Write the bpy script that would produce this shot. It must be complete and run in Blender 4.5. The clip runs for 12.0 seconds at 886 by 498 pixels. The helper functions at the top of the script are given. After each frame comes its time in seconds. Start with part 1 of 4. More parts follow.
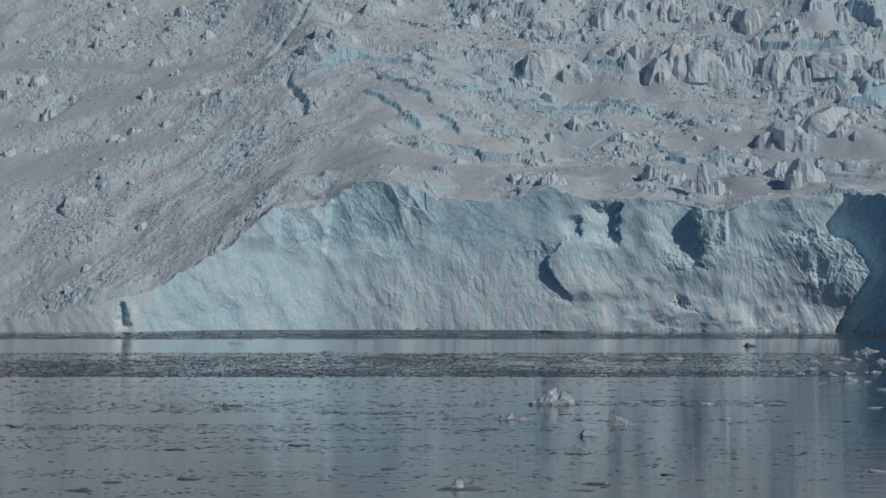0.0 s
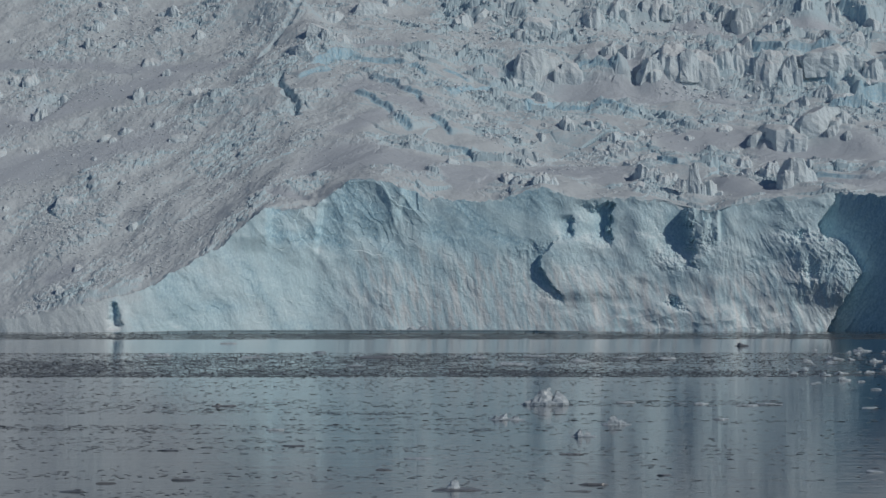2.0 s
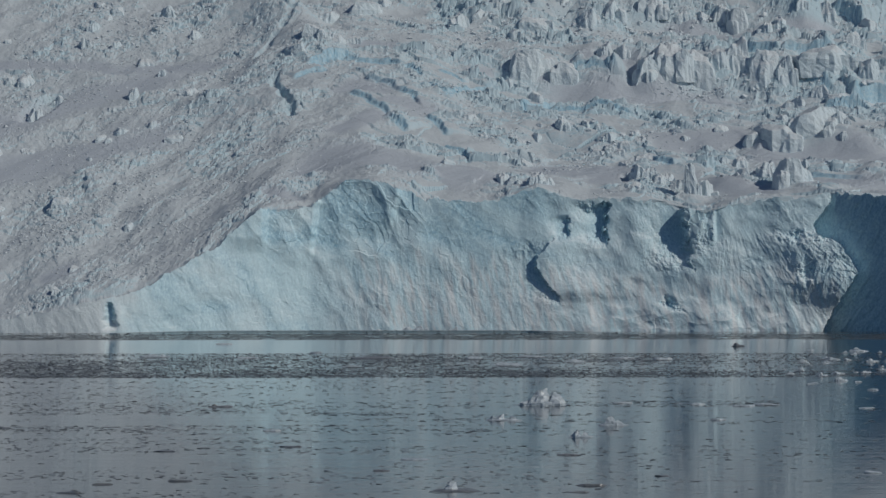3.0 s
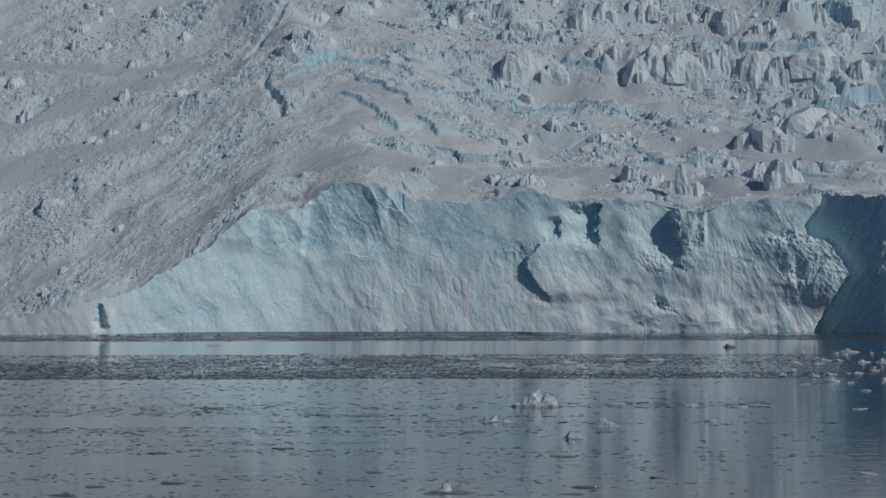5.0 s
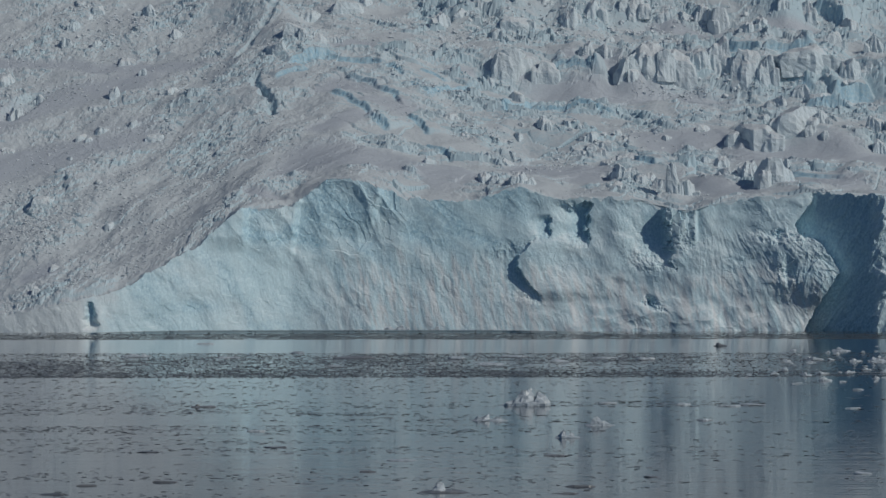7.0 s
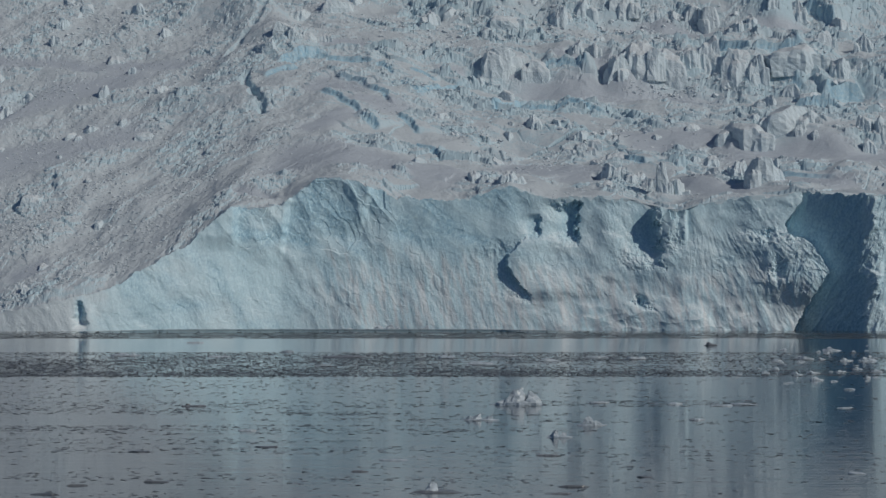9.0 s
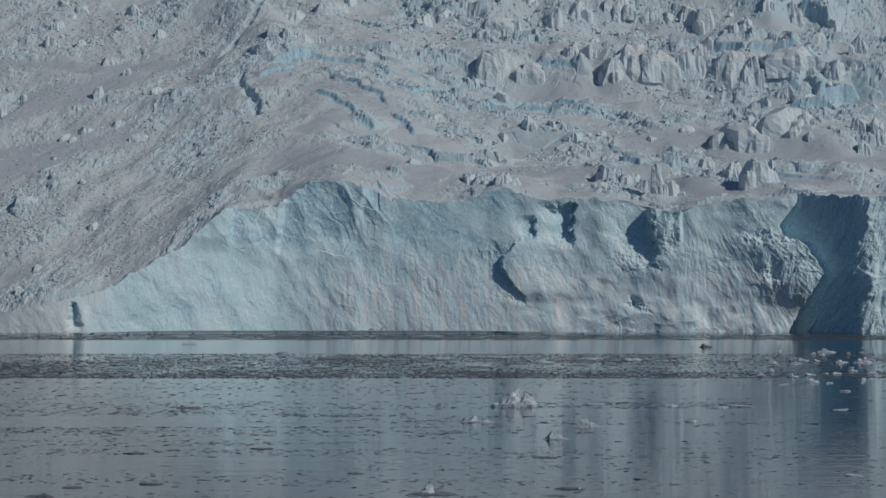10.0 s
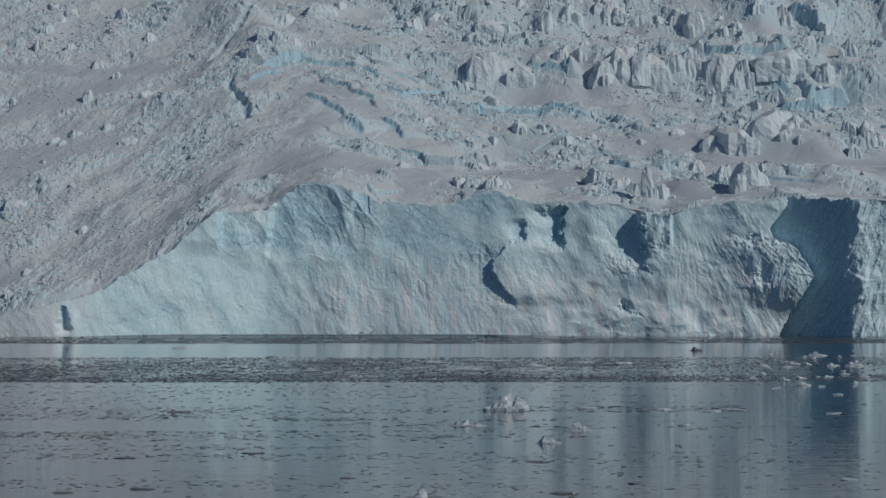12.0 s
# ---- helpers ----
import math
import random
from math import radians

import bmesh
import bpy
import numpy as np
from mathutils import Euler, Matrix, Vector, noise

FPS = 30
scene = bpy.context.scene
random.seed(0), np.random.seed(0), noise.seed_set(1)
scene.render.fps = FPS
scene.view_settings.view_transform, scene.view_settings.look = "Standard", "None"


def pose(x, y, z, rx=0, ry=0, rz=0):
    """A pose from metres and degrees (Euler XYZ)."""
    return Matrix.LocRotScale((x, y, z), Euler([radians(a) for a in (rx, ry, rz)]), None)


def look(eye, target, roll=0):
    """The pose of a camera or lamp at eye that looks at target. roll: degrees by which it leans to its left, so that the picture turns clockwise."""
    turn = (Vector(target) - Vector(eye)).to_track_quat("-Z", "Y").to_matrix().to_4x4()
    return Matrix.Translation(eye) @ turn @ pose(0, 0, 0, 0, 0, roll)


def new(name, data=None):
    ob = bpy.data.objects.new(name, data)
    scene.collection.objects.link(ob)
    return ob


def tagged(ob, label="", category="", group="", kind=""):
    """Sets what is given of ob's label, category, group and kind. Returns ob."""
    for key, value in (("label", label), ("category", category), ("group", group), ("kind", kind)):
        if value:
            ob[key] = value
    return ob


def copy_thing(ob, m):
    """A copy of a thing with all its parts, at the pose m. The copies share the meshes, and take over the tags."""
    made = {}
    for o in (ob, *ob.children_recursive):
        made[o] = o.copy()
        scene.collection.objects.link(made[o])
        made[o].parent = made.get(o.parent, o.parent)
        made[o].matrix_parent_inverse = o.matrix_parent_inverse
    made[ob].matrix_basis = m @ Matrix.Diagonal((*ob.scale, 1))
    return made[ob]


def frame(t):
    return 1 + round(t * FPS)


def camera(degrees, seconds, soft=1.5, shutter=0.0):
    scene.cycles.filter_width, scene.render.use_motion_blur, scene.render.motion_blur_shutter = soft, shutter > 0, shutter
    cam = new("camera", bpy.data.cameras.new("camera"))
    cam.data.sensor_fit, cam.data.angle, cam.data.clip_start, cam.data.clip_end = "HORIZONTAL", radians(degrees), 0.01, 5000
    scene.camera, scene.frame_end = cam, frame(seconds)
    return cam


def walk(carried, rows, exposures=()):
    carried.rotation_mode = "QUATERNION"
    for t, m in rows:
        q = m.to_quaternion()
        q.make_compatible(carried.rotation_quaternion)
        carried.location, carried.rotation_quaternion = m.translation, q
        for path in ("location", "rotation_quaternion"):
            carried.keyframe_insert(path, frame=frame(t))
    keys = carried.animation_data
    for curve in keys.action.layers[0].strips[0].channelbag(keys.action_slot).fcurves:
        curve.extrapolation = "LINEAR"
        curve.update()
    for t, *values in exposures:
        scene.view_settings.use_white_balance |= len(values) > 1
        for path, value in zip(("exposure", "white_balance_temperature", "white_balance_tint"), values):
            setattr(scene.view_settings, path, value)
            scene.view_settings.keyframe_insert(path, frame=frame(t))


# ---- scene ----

# The camera stands on a slowly drifting ship, 10.4 m over the water, and pans to its right.
EYE = 10.44
cam = camera(20.0, 12.0, soft=1.5)
ROWS = [
    # seconds, x, y, yaw, pitch, lean
    (0.0, 0.00, 0.00, 0.000, 1.147, 0.0),
    (1.5, -0.20, 0.50, -0.155, 1.146, 0.02),
    (3.0, -0.37, 1.03, -0.308, 1.156, 0.06),
    (5.0, -0.57, 1.62, -0.530, 1.182, 0.11),
    (6.0, -0.67, 1.94, -0.640, 1.179, 0.10),
    (7.0, -0.78, 2.27, -0.761, 1.147, 0.05),
    (9.0, -0.98, 2.96, -1.009, 1.127, -0.01),
    (10.0, -1.07, 3.34, -1.136, 1.161, -0.03),
    (11.0, -1.16, 3.78, -1.263, 1.203, -0.01),
    (12.0, -1.25, 4.28, -1.374, 1.241, 0.01),
]
walk(cam, [(t, pose(x, y, EYE, 90 + pitch, lean, yaw)) for t, x, y, yaw, pitch, lean in ROWS])

# ---- light: low polar sun from the right and behind, clear sky ----
SUN_AZ, SUN_EL = 120.0, 37.0
world = bpy.data.worlds.new("world")
scene.world = world
world.use_nodes = True
wn = world.node_tree
sky = wn.nodes.new("ShaderNodeTexSky")
sky.sky_type, sky.sun_disc = "NISHITA", False
sky.sun_elevation, sky.sun_rotation = radians(SUN_EL), radians(SUN_AZ)
sky.air_density, sky.dust_density, sky.ozone_density, sky.altitude = 1.0, 0.1, 4.0, 2500
wn.nodes["Background"].inputs["Strength"].default_value = 0.068
wn.links.new(sky.outputs["Color"], wn.nodes["Background"].inputs["Color"])
sun_data = bpy.data.lights.new("sun", "SUN")
sun_data.energy, sun_data.angle, sun_data.color = 2.95, radians(0.53), (1.0, 0.955, 0.868)
sun = new("sun", sun_data)
SUN_DIR = Vector((math.sin(radians(SUN_AZ)) * math.cos(radians(SUN_EL)), math.cos(radians(SUN_AZ)) * math.cos(radians(SUN_EL)), math.sin(radians(SUN_EL))))
sun.matrix_world = look(SUN_DIR * 500, (0, 0, 0))
scene.view_settings.exposure = -0.72


# ---- numbers: noise on arrays ----
def mix32(ix, iy, seed):
    h = (ix.astype(np.int64) * 374761393 + iy.astype(np.int64) * 668265263 + seed * 974634777) & 0xFFFFFFFF
    h = ((h ^ (h >> 13)) * 1274126177) & 0xFFFFFFFF
    h = ((h ^ (h >> 16)) * 2246822519) & 0xFFFFFFFF
    return ((h ^ (h >> 15)) & 0xFFFFFF) / float(0x1000000)


def vnoise(x, y, seed=0):
    """Gradient noise, about -1 to 1."""
    ix, iy = np.floor(x), np.floor(y)
    fx, fy = x - ix, y - iy
    ux, uy = fx * fx * fx * (fx * (fx * 6 - 15) + 10), fy * fy * fy * (fy * (fy * 6 - 15) + 10)
    corner = []
    for i in (0, 1):
        for j in (0, 1):
            a = 2 * math.pi * mix32(ix + i, iy + j, seed)
            corner.append(np.cos(a) * (fx - i) + np.sin(a) * (fy - j))
    low, high = corner[0] + (corner[2] - corner[0]) * ux, corner[1] + (corner[3] - corner[1]) * ux
    return 1.5 * (low + (high - low) * uy)


def fbm(x, y, octaves=4, seed=0, gain=0.5):
    total, amp = 0, 1.0
    for k in range(octaves):
        total = total + amp * vnoise(x + 17.3 * k, y - 9.1 * k, seed + k)
        x, y = 1.6 * x + 1.2 * y, 1.6 * y - 1.2 * x
        amp *= gain
    return total


def ridged(x, y, octaves=4, seed=0, gain=0.5):
    total, amp = 0, 1.0
    for k in range(octaves):
        total = total + amp * (1 - 2 * np.abs(vnoise(x + 5.7 * k, y + 3.3 * k, seed + k)))
        x, y = 1.7 * x + 1.05 * y, 1.7 * y - 1.05 * x
        amp *= gain
    return total


def cells(x, y, seed=0):
    """Cellular noise: the distances to the nearest and the next seed, the way to the nearest and three numbers of its cell."""
    ix, iy = np.floor(x), np.floor(y)
    f1, f2 = np.full(x.shape, 9.0), np.full(x.shape, 9.0)
    dx, dy, r = np.zeros(x.shape), np.zeros(x.shape), [np.zeros(x.shape) for _ in range(3)]
    for i in (-1, 0, 1):
        for j in (-1, 0, 1):
            cx, cy = ix + i, iy + j
            qx, qy = cx + mix32(cx, cy, seed) - x, cy + mix32(cx, cy, seed + 1) - y
            q = np.hypot(qx, qy)
            near = q < f1
            f2 = np.where(near, f1, np.minimum(f2, q))
            f1 = np.where(near, q, f1)
            dx, dy = np.where(near, -qx, dx), np.where(near, -qy, dy)
            for k in range(3):
                r[k] = np.where(near, mix32(cx, cy, seed + 2 + k), r[k])
    return f1, f2, dx, dy, r


def blocks(x, y, seed=0, tilt=0.6, gap=0.12):
    """Broken ice: tilted plateaus, 0 to about 1 high, with cracks between."""
    f1, f2, dx, dy, r = cells(x, y, seed)
    h = r[0] + tilt * (2 * r[1] - 1) * dx + tilt * (2 * r[2] - 1) * dy
    return h - 0.5 * np.clip(1 - (f2 - f1) / gap, 0, 1)


def ramp(x, a, b):
    t = np.clip((x - a) / (b - a), 0, 1)
    return t * t * (3 - 2 * t)


# ---- materials ----
def material(name):
    m = bpy.data.materials.new(name)
    m.use_nodes = True
    return m, m.node_tree, m.node_tree.nodes["Principled BSDF"]


def node(nt, kind, **values):
    n = nt.nodes.new(kind)
    for key, value in values.items():
        if key in n.inputs:
            n.inputs[key].default_value = value
    return n


def noise_node(nt, scale, detail=5.0, stretch=(1, 1, 1), rough=0.6):
    co = nt.nodes.new("ShaderNodeNewGeometry")
    mp = nt.nodes.new("ShaderNodeMapping")
    mp.inputs["Scale"].default_value = stretch
    n = node(nt, "ShaderNodeTexNoise", Scale=scale, Detail=detail, Roughness=rough)
    nt.links.new(co.outputs["Position"], mp.inputs["Vector"])
    nt.links.new(mp.outputs["Vector"], n.inputs["Vector"])
    return n.outputs["Fac"]


def band(nt, fac, lo, hi):
    n = nt.nodes.new("ShaderNodeMapRange")
    n.interpolation_type = "SMOOTHSTEP"
    n.inputs["From Min"].default_value, n.inputs["From Max"].default_value = lo, hi
    nt.links.new(fac, n.inputs["Value"])
    return n.outputs["Result"]


def blend(nt, fac, a, b, how="MIX"):
    n = nt.nodes.new("ShaderNodeMix")
    n.data_type, n.blend_type = "RGBA", how
    for k, v in ((0, fac), (6, a), (7, b)):
        if isinstance(v, (tuple, float, int)):
            n.inputs[k].default_value = (*v, 1) if isinstance(v, tuple) else v
        else:
            nt.links.new(v, n.inputs[k])
    return n.outputs[2]


def bump(nt, bsdf, height, strength, distance):
    n = node(nt, "ShaderNodeBump", Strength=strength, Distance=distance)
    nt.links.new(height, n.inputs["Height"])
    nt.links.new(n.outputs["Normal"], bsdf.inputs["Normal"])


def glacier_material(name, snow, ice, deep, lo, hi, grain, stretch, dirt=0.2, relief=0.6, chalk=None):
    """Snow on what lies flat, bare ice on what stands steep, deep blue ice where a point attribute says so, which also
    paints shade on the cliff.
    """
    m, nt, bsdf = material(name)
    geo = nt.nodes.new("ShaderNodeNewGeometry")
    sep = nt.nodes.new("ShaderNodeSeparateXYZ")
    nt.links.new(geo.outputs["True Normal"], sep.inputs["Vector"])
    wide = noise_node(nt, 0.045, 6)
    fine = noise_node(nt, grain, 6, stretch)
    add = nt.nodes.new("ShaderNodeMath")
    add.operation = "MULTIPLY_ADD"
    add.inputs[1].default_value = 0.35
    nt.links.new(fine, add.inputs[0])
    nt.links.new(sep.outputs["Z"], add.inputs[2])
    flat = band(nt, add.outputs[0], lo, hi)
    icec = blend(nt, band(nt, wide, 0.35, 0.7), ice, tuple(0.5 * a + 0.5 * b for a, b in zip(ice, snow)))
    col = blend(nt, flat, icec, snow)
    fresh_or_shade = nt.nodes.new("ShaderNodeAttribute")
    fresh_or_shade.attribute_name = "fresh_or_shade"
    col = blend(nt, fresh_or_shade.outputs["Fac"], col, blend(nt, band(nt, fine, 0.3, 0.7), deep, ice))
    dim_or_chalk = nt.nodes.new("ShaderNodeAttribute")
    dim_or_chalk.attribute_name = "dim_or_chalk"
    # dims the slope's smooth tracks for their weaker sun; on the cliff it is chalk
    col = blend(nt, dim_or_chalk.outputs["Fac"], col, chalk or tuple(0.88 * a * b for a, b in zip(snow, (0.98, 0.985, 1.03))))
    col = blend(nt, dirt, col, blend(nt, band(nt, fine, 0.3, 0.7), (0.45, 0.47, 0.5), (1.0, 1.0, 1.0)), "MULTIPLY")
    nt.links.new(col, bsdf.inputs["Base Color"])
    bsdf.inputs["Roughness"].default_value = 0.55
    bsdf.inputs["Specular IOR Level"].default_value = 0.25
    finer = noise_node(nt, 3.2 * grain, 4, stretch)
    both = nt.nodes.new("ShaderNodeMath")
    both.operation = "MULTIPLY_ADD"
    both.inputs[1].default_value = 0.45
    nt.links.new(finer, both.inputs[0])
    nt.links.new(fine, both.inputs[2])
    bump(nt, bsdf, both.outputs[0], relief, 0.5)
    return m


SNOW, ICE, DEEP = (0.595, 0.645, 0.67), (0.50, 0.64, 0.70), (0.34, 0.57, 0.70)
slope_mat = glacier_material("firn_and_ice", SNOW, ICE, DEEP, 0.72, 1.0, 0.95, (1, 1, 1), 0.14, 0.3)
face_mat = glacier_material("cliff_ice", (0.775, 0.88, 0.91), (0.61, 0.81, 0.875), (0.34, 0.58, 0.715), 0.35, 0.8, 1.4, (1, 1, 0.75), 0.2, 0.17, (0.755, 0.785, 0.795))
block_mat = glacier_material("block_ice", (0.73, 0.78, 0.80), (0.69, 0.795, 0.84), DEEP, 0.5, 0.85, 1.6, (1, 1, 1))
chunk_mat = glacier_material("fallen_ice", (0.76, 0.81, 0.84), (0.70, 0.775, 0.82), DEEP, 0.0, 0.5, 1.6, (1, 1, 1))

floe_mat, nt, bsdf = material("floating_ice")
f = noise_node(nt, 2.2, 5)
col = blend(nt, band(nt, f, 0.3, 0.75), (0.36, 0.42, 0.46), (0.64, 0.70, 0.74))
nt.links.new(col, bsdf.inputs["Base Color"])
bsdf.inputs["Roughness"].default_value = 0.35
bump(nt, bsdf, f, 0.6, 0.1)

brash_mat, nt, bsdf = material("wet_brash_ice")
rnd = nt.nodes.new("ShaderNodeNewGeometry")
f = noise_node(nt, 3.0, 4)
col = blend(nt, rnd.outputs["Random Per Island"], (0.08, 0.085, 0.095), (0.24, 0.255, 0.275))
col = blend(nt, band(nt, f, 0.3, 0.7), col, (0.15, 0.16, 0.175))
col = blend(nt, band(nt, rnd.outputs["Random Per Island"], 0.86, 0.98), col, (0.58, 0.62, 0.65))
nt.links.new(col, bsdf.inputs["Base Color"])
bsdf.inputs["Roughness"].default_value = 0.3

mush_mat, nt, bsdf = material("grey_ice_mush")
rnd = nt.nodes.new("ShaderNodeNewGeometry")
col = blend(nt, rnd.outputs["Random Per Island"], (0.075, 0.09, 0.1), (0.17, 0.19, 0.2))
nt.links.new(blend(nt, band(nt, noise_node(nt, 0.9, 4), 0.3, 0.7), col, (0.12, 0.135, 0.145)), bsdf.inputs["Base Color"])
bsdf.inputs["Roughness"].default_value = 0.4

piece_mat, nt, bsdf = material("wet_ice_piece")
oi = nt.nodes.new("ShaderNodeObjectInfo")
f = noise_node(nt, 3.0, 4)
col = blend(nt, oi.outputs["Random"], (0.07, 0.08, 0.09), (0.34, 0.36, 0.38))
col = blend(nt, band(nt, f, 0.3, 0.7), col, (0.15, 0.16, 0.17))
nt.links.new(col, bsdf.inputs["Base Color"])
bsdf.inputs["Roughness"].default_value = 0.3

water_mat, nt, bsdf = material("fjord_water")
bsdf.inputs["Base Color"].default_value = (0.003, 0.025, 0.046, 1)
bsdf.inputs["Roughness"].default_value = 0.03
bsdf.inputs["IOR"].default_value = 1.43
w1 = noise_node(nt, 0.4, 3, (0.1, 1, 1))
w2 = noise_node(nt, 1.5, 3, (0.07, 1, 1))
wsum = nt.nodes.new("ShaderNodeMath")
wsum.operation = "MULTIPLY_ADD"
wsum.inputs[1].default_value = 0.6
nt.links.new(w2, wsum.inputs[0])
nt.links.new(w1, wsum.inputs[2])
bump(nt, bsdf, wsum.outputs[0], 1.0, 0.019)


# ---- meshes ----
def grid_object(name, p, mat, fresh_or_shade, dim_or_chalk, parent=None, smooth=False):
    """A sheet through the points p[row, column]."""
    rows, cols = p.shape[:2]
    me = bpy.data.meshes.new(name)
    k = np.arange(rows * cols).reshape(rows, cols)
    quads = np.stack([k[:-1, :-1], k[:-1, 1:], k[1:, 1:], k[1:, :-1]], -1).reshape(-1, 4)
    me.vertices.add(rows * cols)
    me.vertices.foreach_set("co", p.reshape(-1).astype(np.float32))
    me.loops.add(quads.size)
    me.loops.foreach_set("vertex_index", quads.reshape(-1).astype(np.int32))
    me.polygons.add(len(quads))
    me.polygons.foreach_set("loop_start", np.arange(0, quads.size, 4, dtype=np.int32))
    me.polygons.foreach_set("loop_total", np.full(len(quads), 4, dtype=np.int32))
    me.update(calc_edges=True)
    me.polygons.foreach_set("use_smooth", np.full(len(quads), smooth))
    for key, values in (("fresh_or_shade", fresh_or_shade), ("dim_or_chalk", dim_or_chalk)):
        me.attributes.new(key, "FLOAT", "POINT").data.foreach_set("value", values.reshape(-1).astype(np.float32))
    me.materials.append(mat)
    ob = new(name, me)
    ob.parent = parent
    return ob


def mesh_object(name, verts, faces, mat, parent=None, smooth=False):
    me = bpy.data.meshes.new(name)
    me.from_pydata(verts, [], faces)
    me.update()
    if smooth:
        me.polygons.foreach_set("use_smooth", np.ones(len(me.polygons), dtype=bool))
    me.materials.append(mat)
    ob = new(name, me)
    ob.parent = parent
    return ob


# ---- the glacier's plan: x to the right, d behind the cliff line at y = 800 ----
FRONT = 800.0
CLIFF_X = [-170, -141, -123, -105, -94, -87, -69, -62, -56.5, -40, -36, -28, -17, -8, -1, 21, 30, 35.5, 41, 48, 75, 91, 98, 111, 125, 131, 160, 185]
CLIFF_Z = [2, 3.5, 6.5, 10.5, 13, 17.5, 28.5, 35.3, 40, 40.7, 44.3, 50.4, 49.7, 46.8, 43.7, 42.8, 45.5, 48.2, 45.5, 43.7, 42.8, 39, 41, 43.2, 43.7, 45.5, 43.5, 43]
RISE_D = [-10, 0, 45, 80, 95, 165, 185, 225, 240, 290, 500, 900]
RISE_Z = [44, 44, 54.1, 61.9, 70.8, 86.4, 105.7, 118.8, 134.4, 155, 235, 300]


def soft_interp(x, xs, ys, w):
    """The line through xs, ys, its corners rounded over about w to both sides."""
    g = np.arange(xs[0] - 3 * w, xs[-1] + 3 * w, w / 12)
    soft = np.hanning(35)
    return np.interp(x, g, np.convolve(np.pad(np.interp(g, xs, ys), 17, mode="edge"), soft / soft.sum(), "valid"))


def edge_shift(x):
    """How far the cliff's edge lies back of the line: the fresh scar is a wide hollow whose left half faces the sun."""
    return 39 * ramp(x, -118, -24) * (1 - 0.26 * ramp(x, 50, 135))


def set_back(x, d):
    """The distance behind the line at d behind the cliff's edge."""
    return d + edge_shift(x) * (1 - ramp(d, 0, 220))


def base_height(x, d):
    smooth = soft_interp(x, CLIFF_X, CLIFF_Z, 14)
    top = smooth + (soft_interp(x, CLIFF_X, CLIFF_Z, 1.5) - smooth) * (1 - ramp(d, 0, 16))
    wander = 9 * fbm(x / 45, d / 90, 3, 31)
    right = soft_interp(d + wander * ramp(d, 10, 50), RISE_D, RISE_Z, 7)
    right = right + (top - 44) * (1 - ramp(d, 0, 70))
    left = top + (135 - top) * np.interp(d, [-10, 0, 300, 500, 900], [-0.04, 0, 1.22, 1.75, 2.3])
    return left + (right - left) * (0.25 * ramp(x * (1 + d / 800), -60, -20) + 0.75 * ramp(x * (1 + d / 800), -10, 60))


def scallops(x, y, seed=0):
    """Shallow dishes with sharp ridges between them, as ice breaks; about 0 to 1."""
    return np.minimum(cells(x, y, seed)[0], 1.1) ** 2


# the knob's outline against the shaded bay and the headland's brink, by height
MOUTH_Z, MOUTH_X = [-2, 0, 6, 14, 19, 23, 28.5, 30, 31.5, 36, 42, 50], [128, 129, 131.7, 136.7, 140, 137.5, 134.6, 132.6, 127.5, 126.8, 132, 133.5]
HEAD_Z, HEAD_X = [-2, 10, 13, 18, 21, 30, 33, 50], [151.3, 151.3, 153.5, 154, 150.5, 150.3, 153, 153.8]


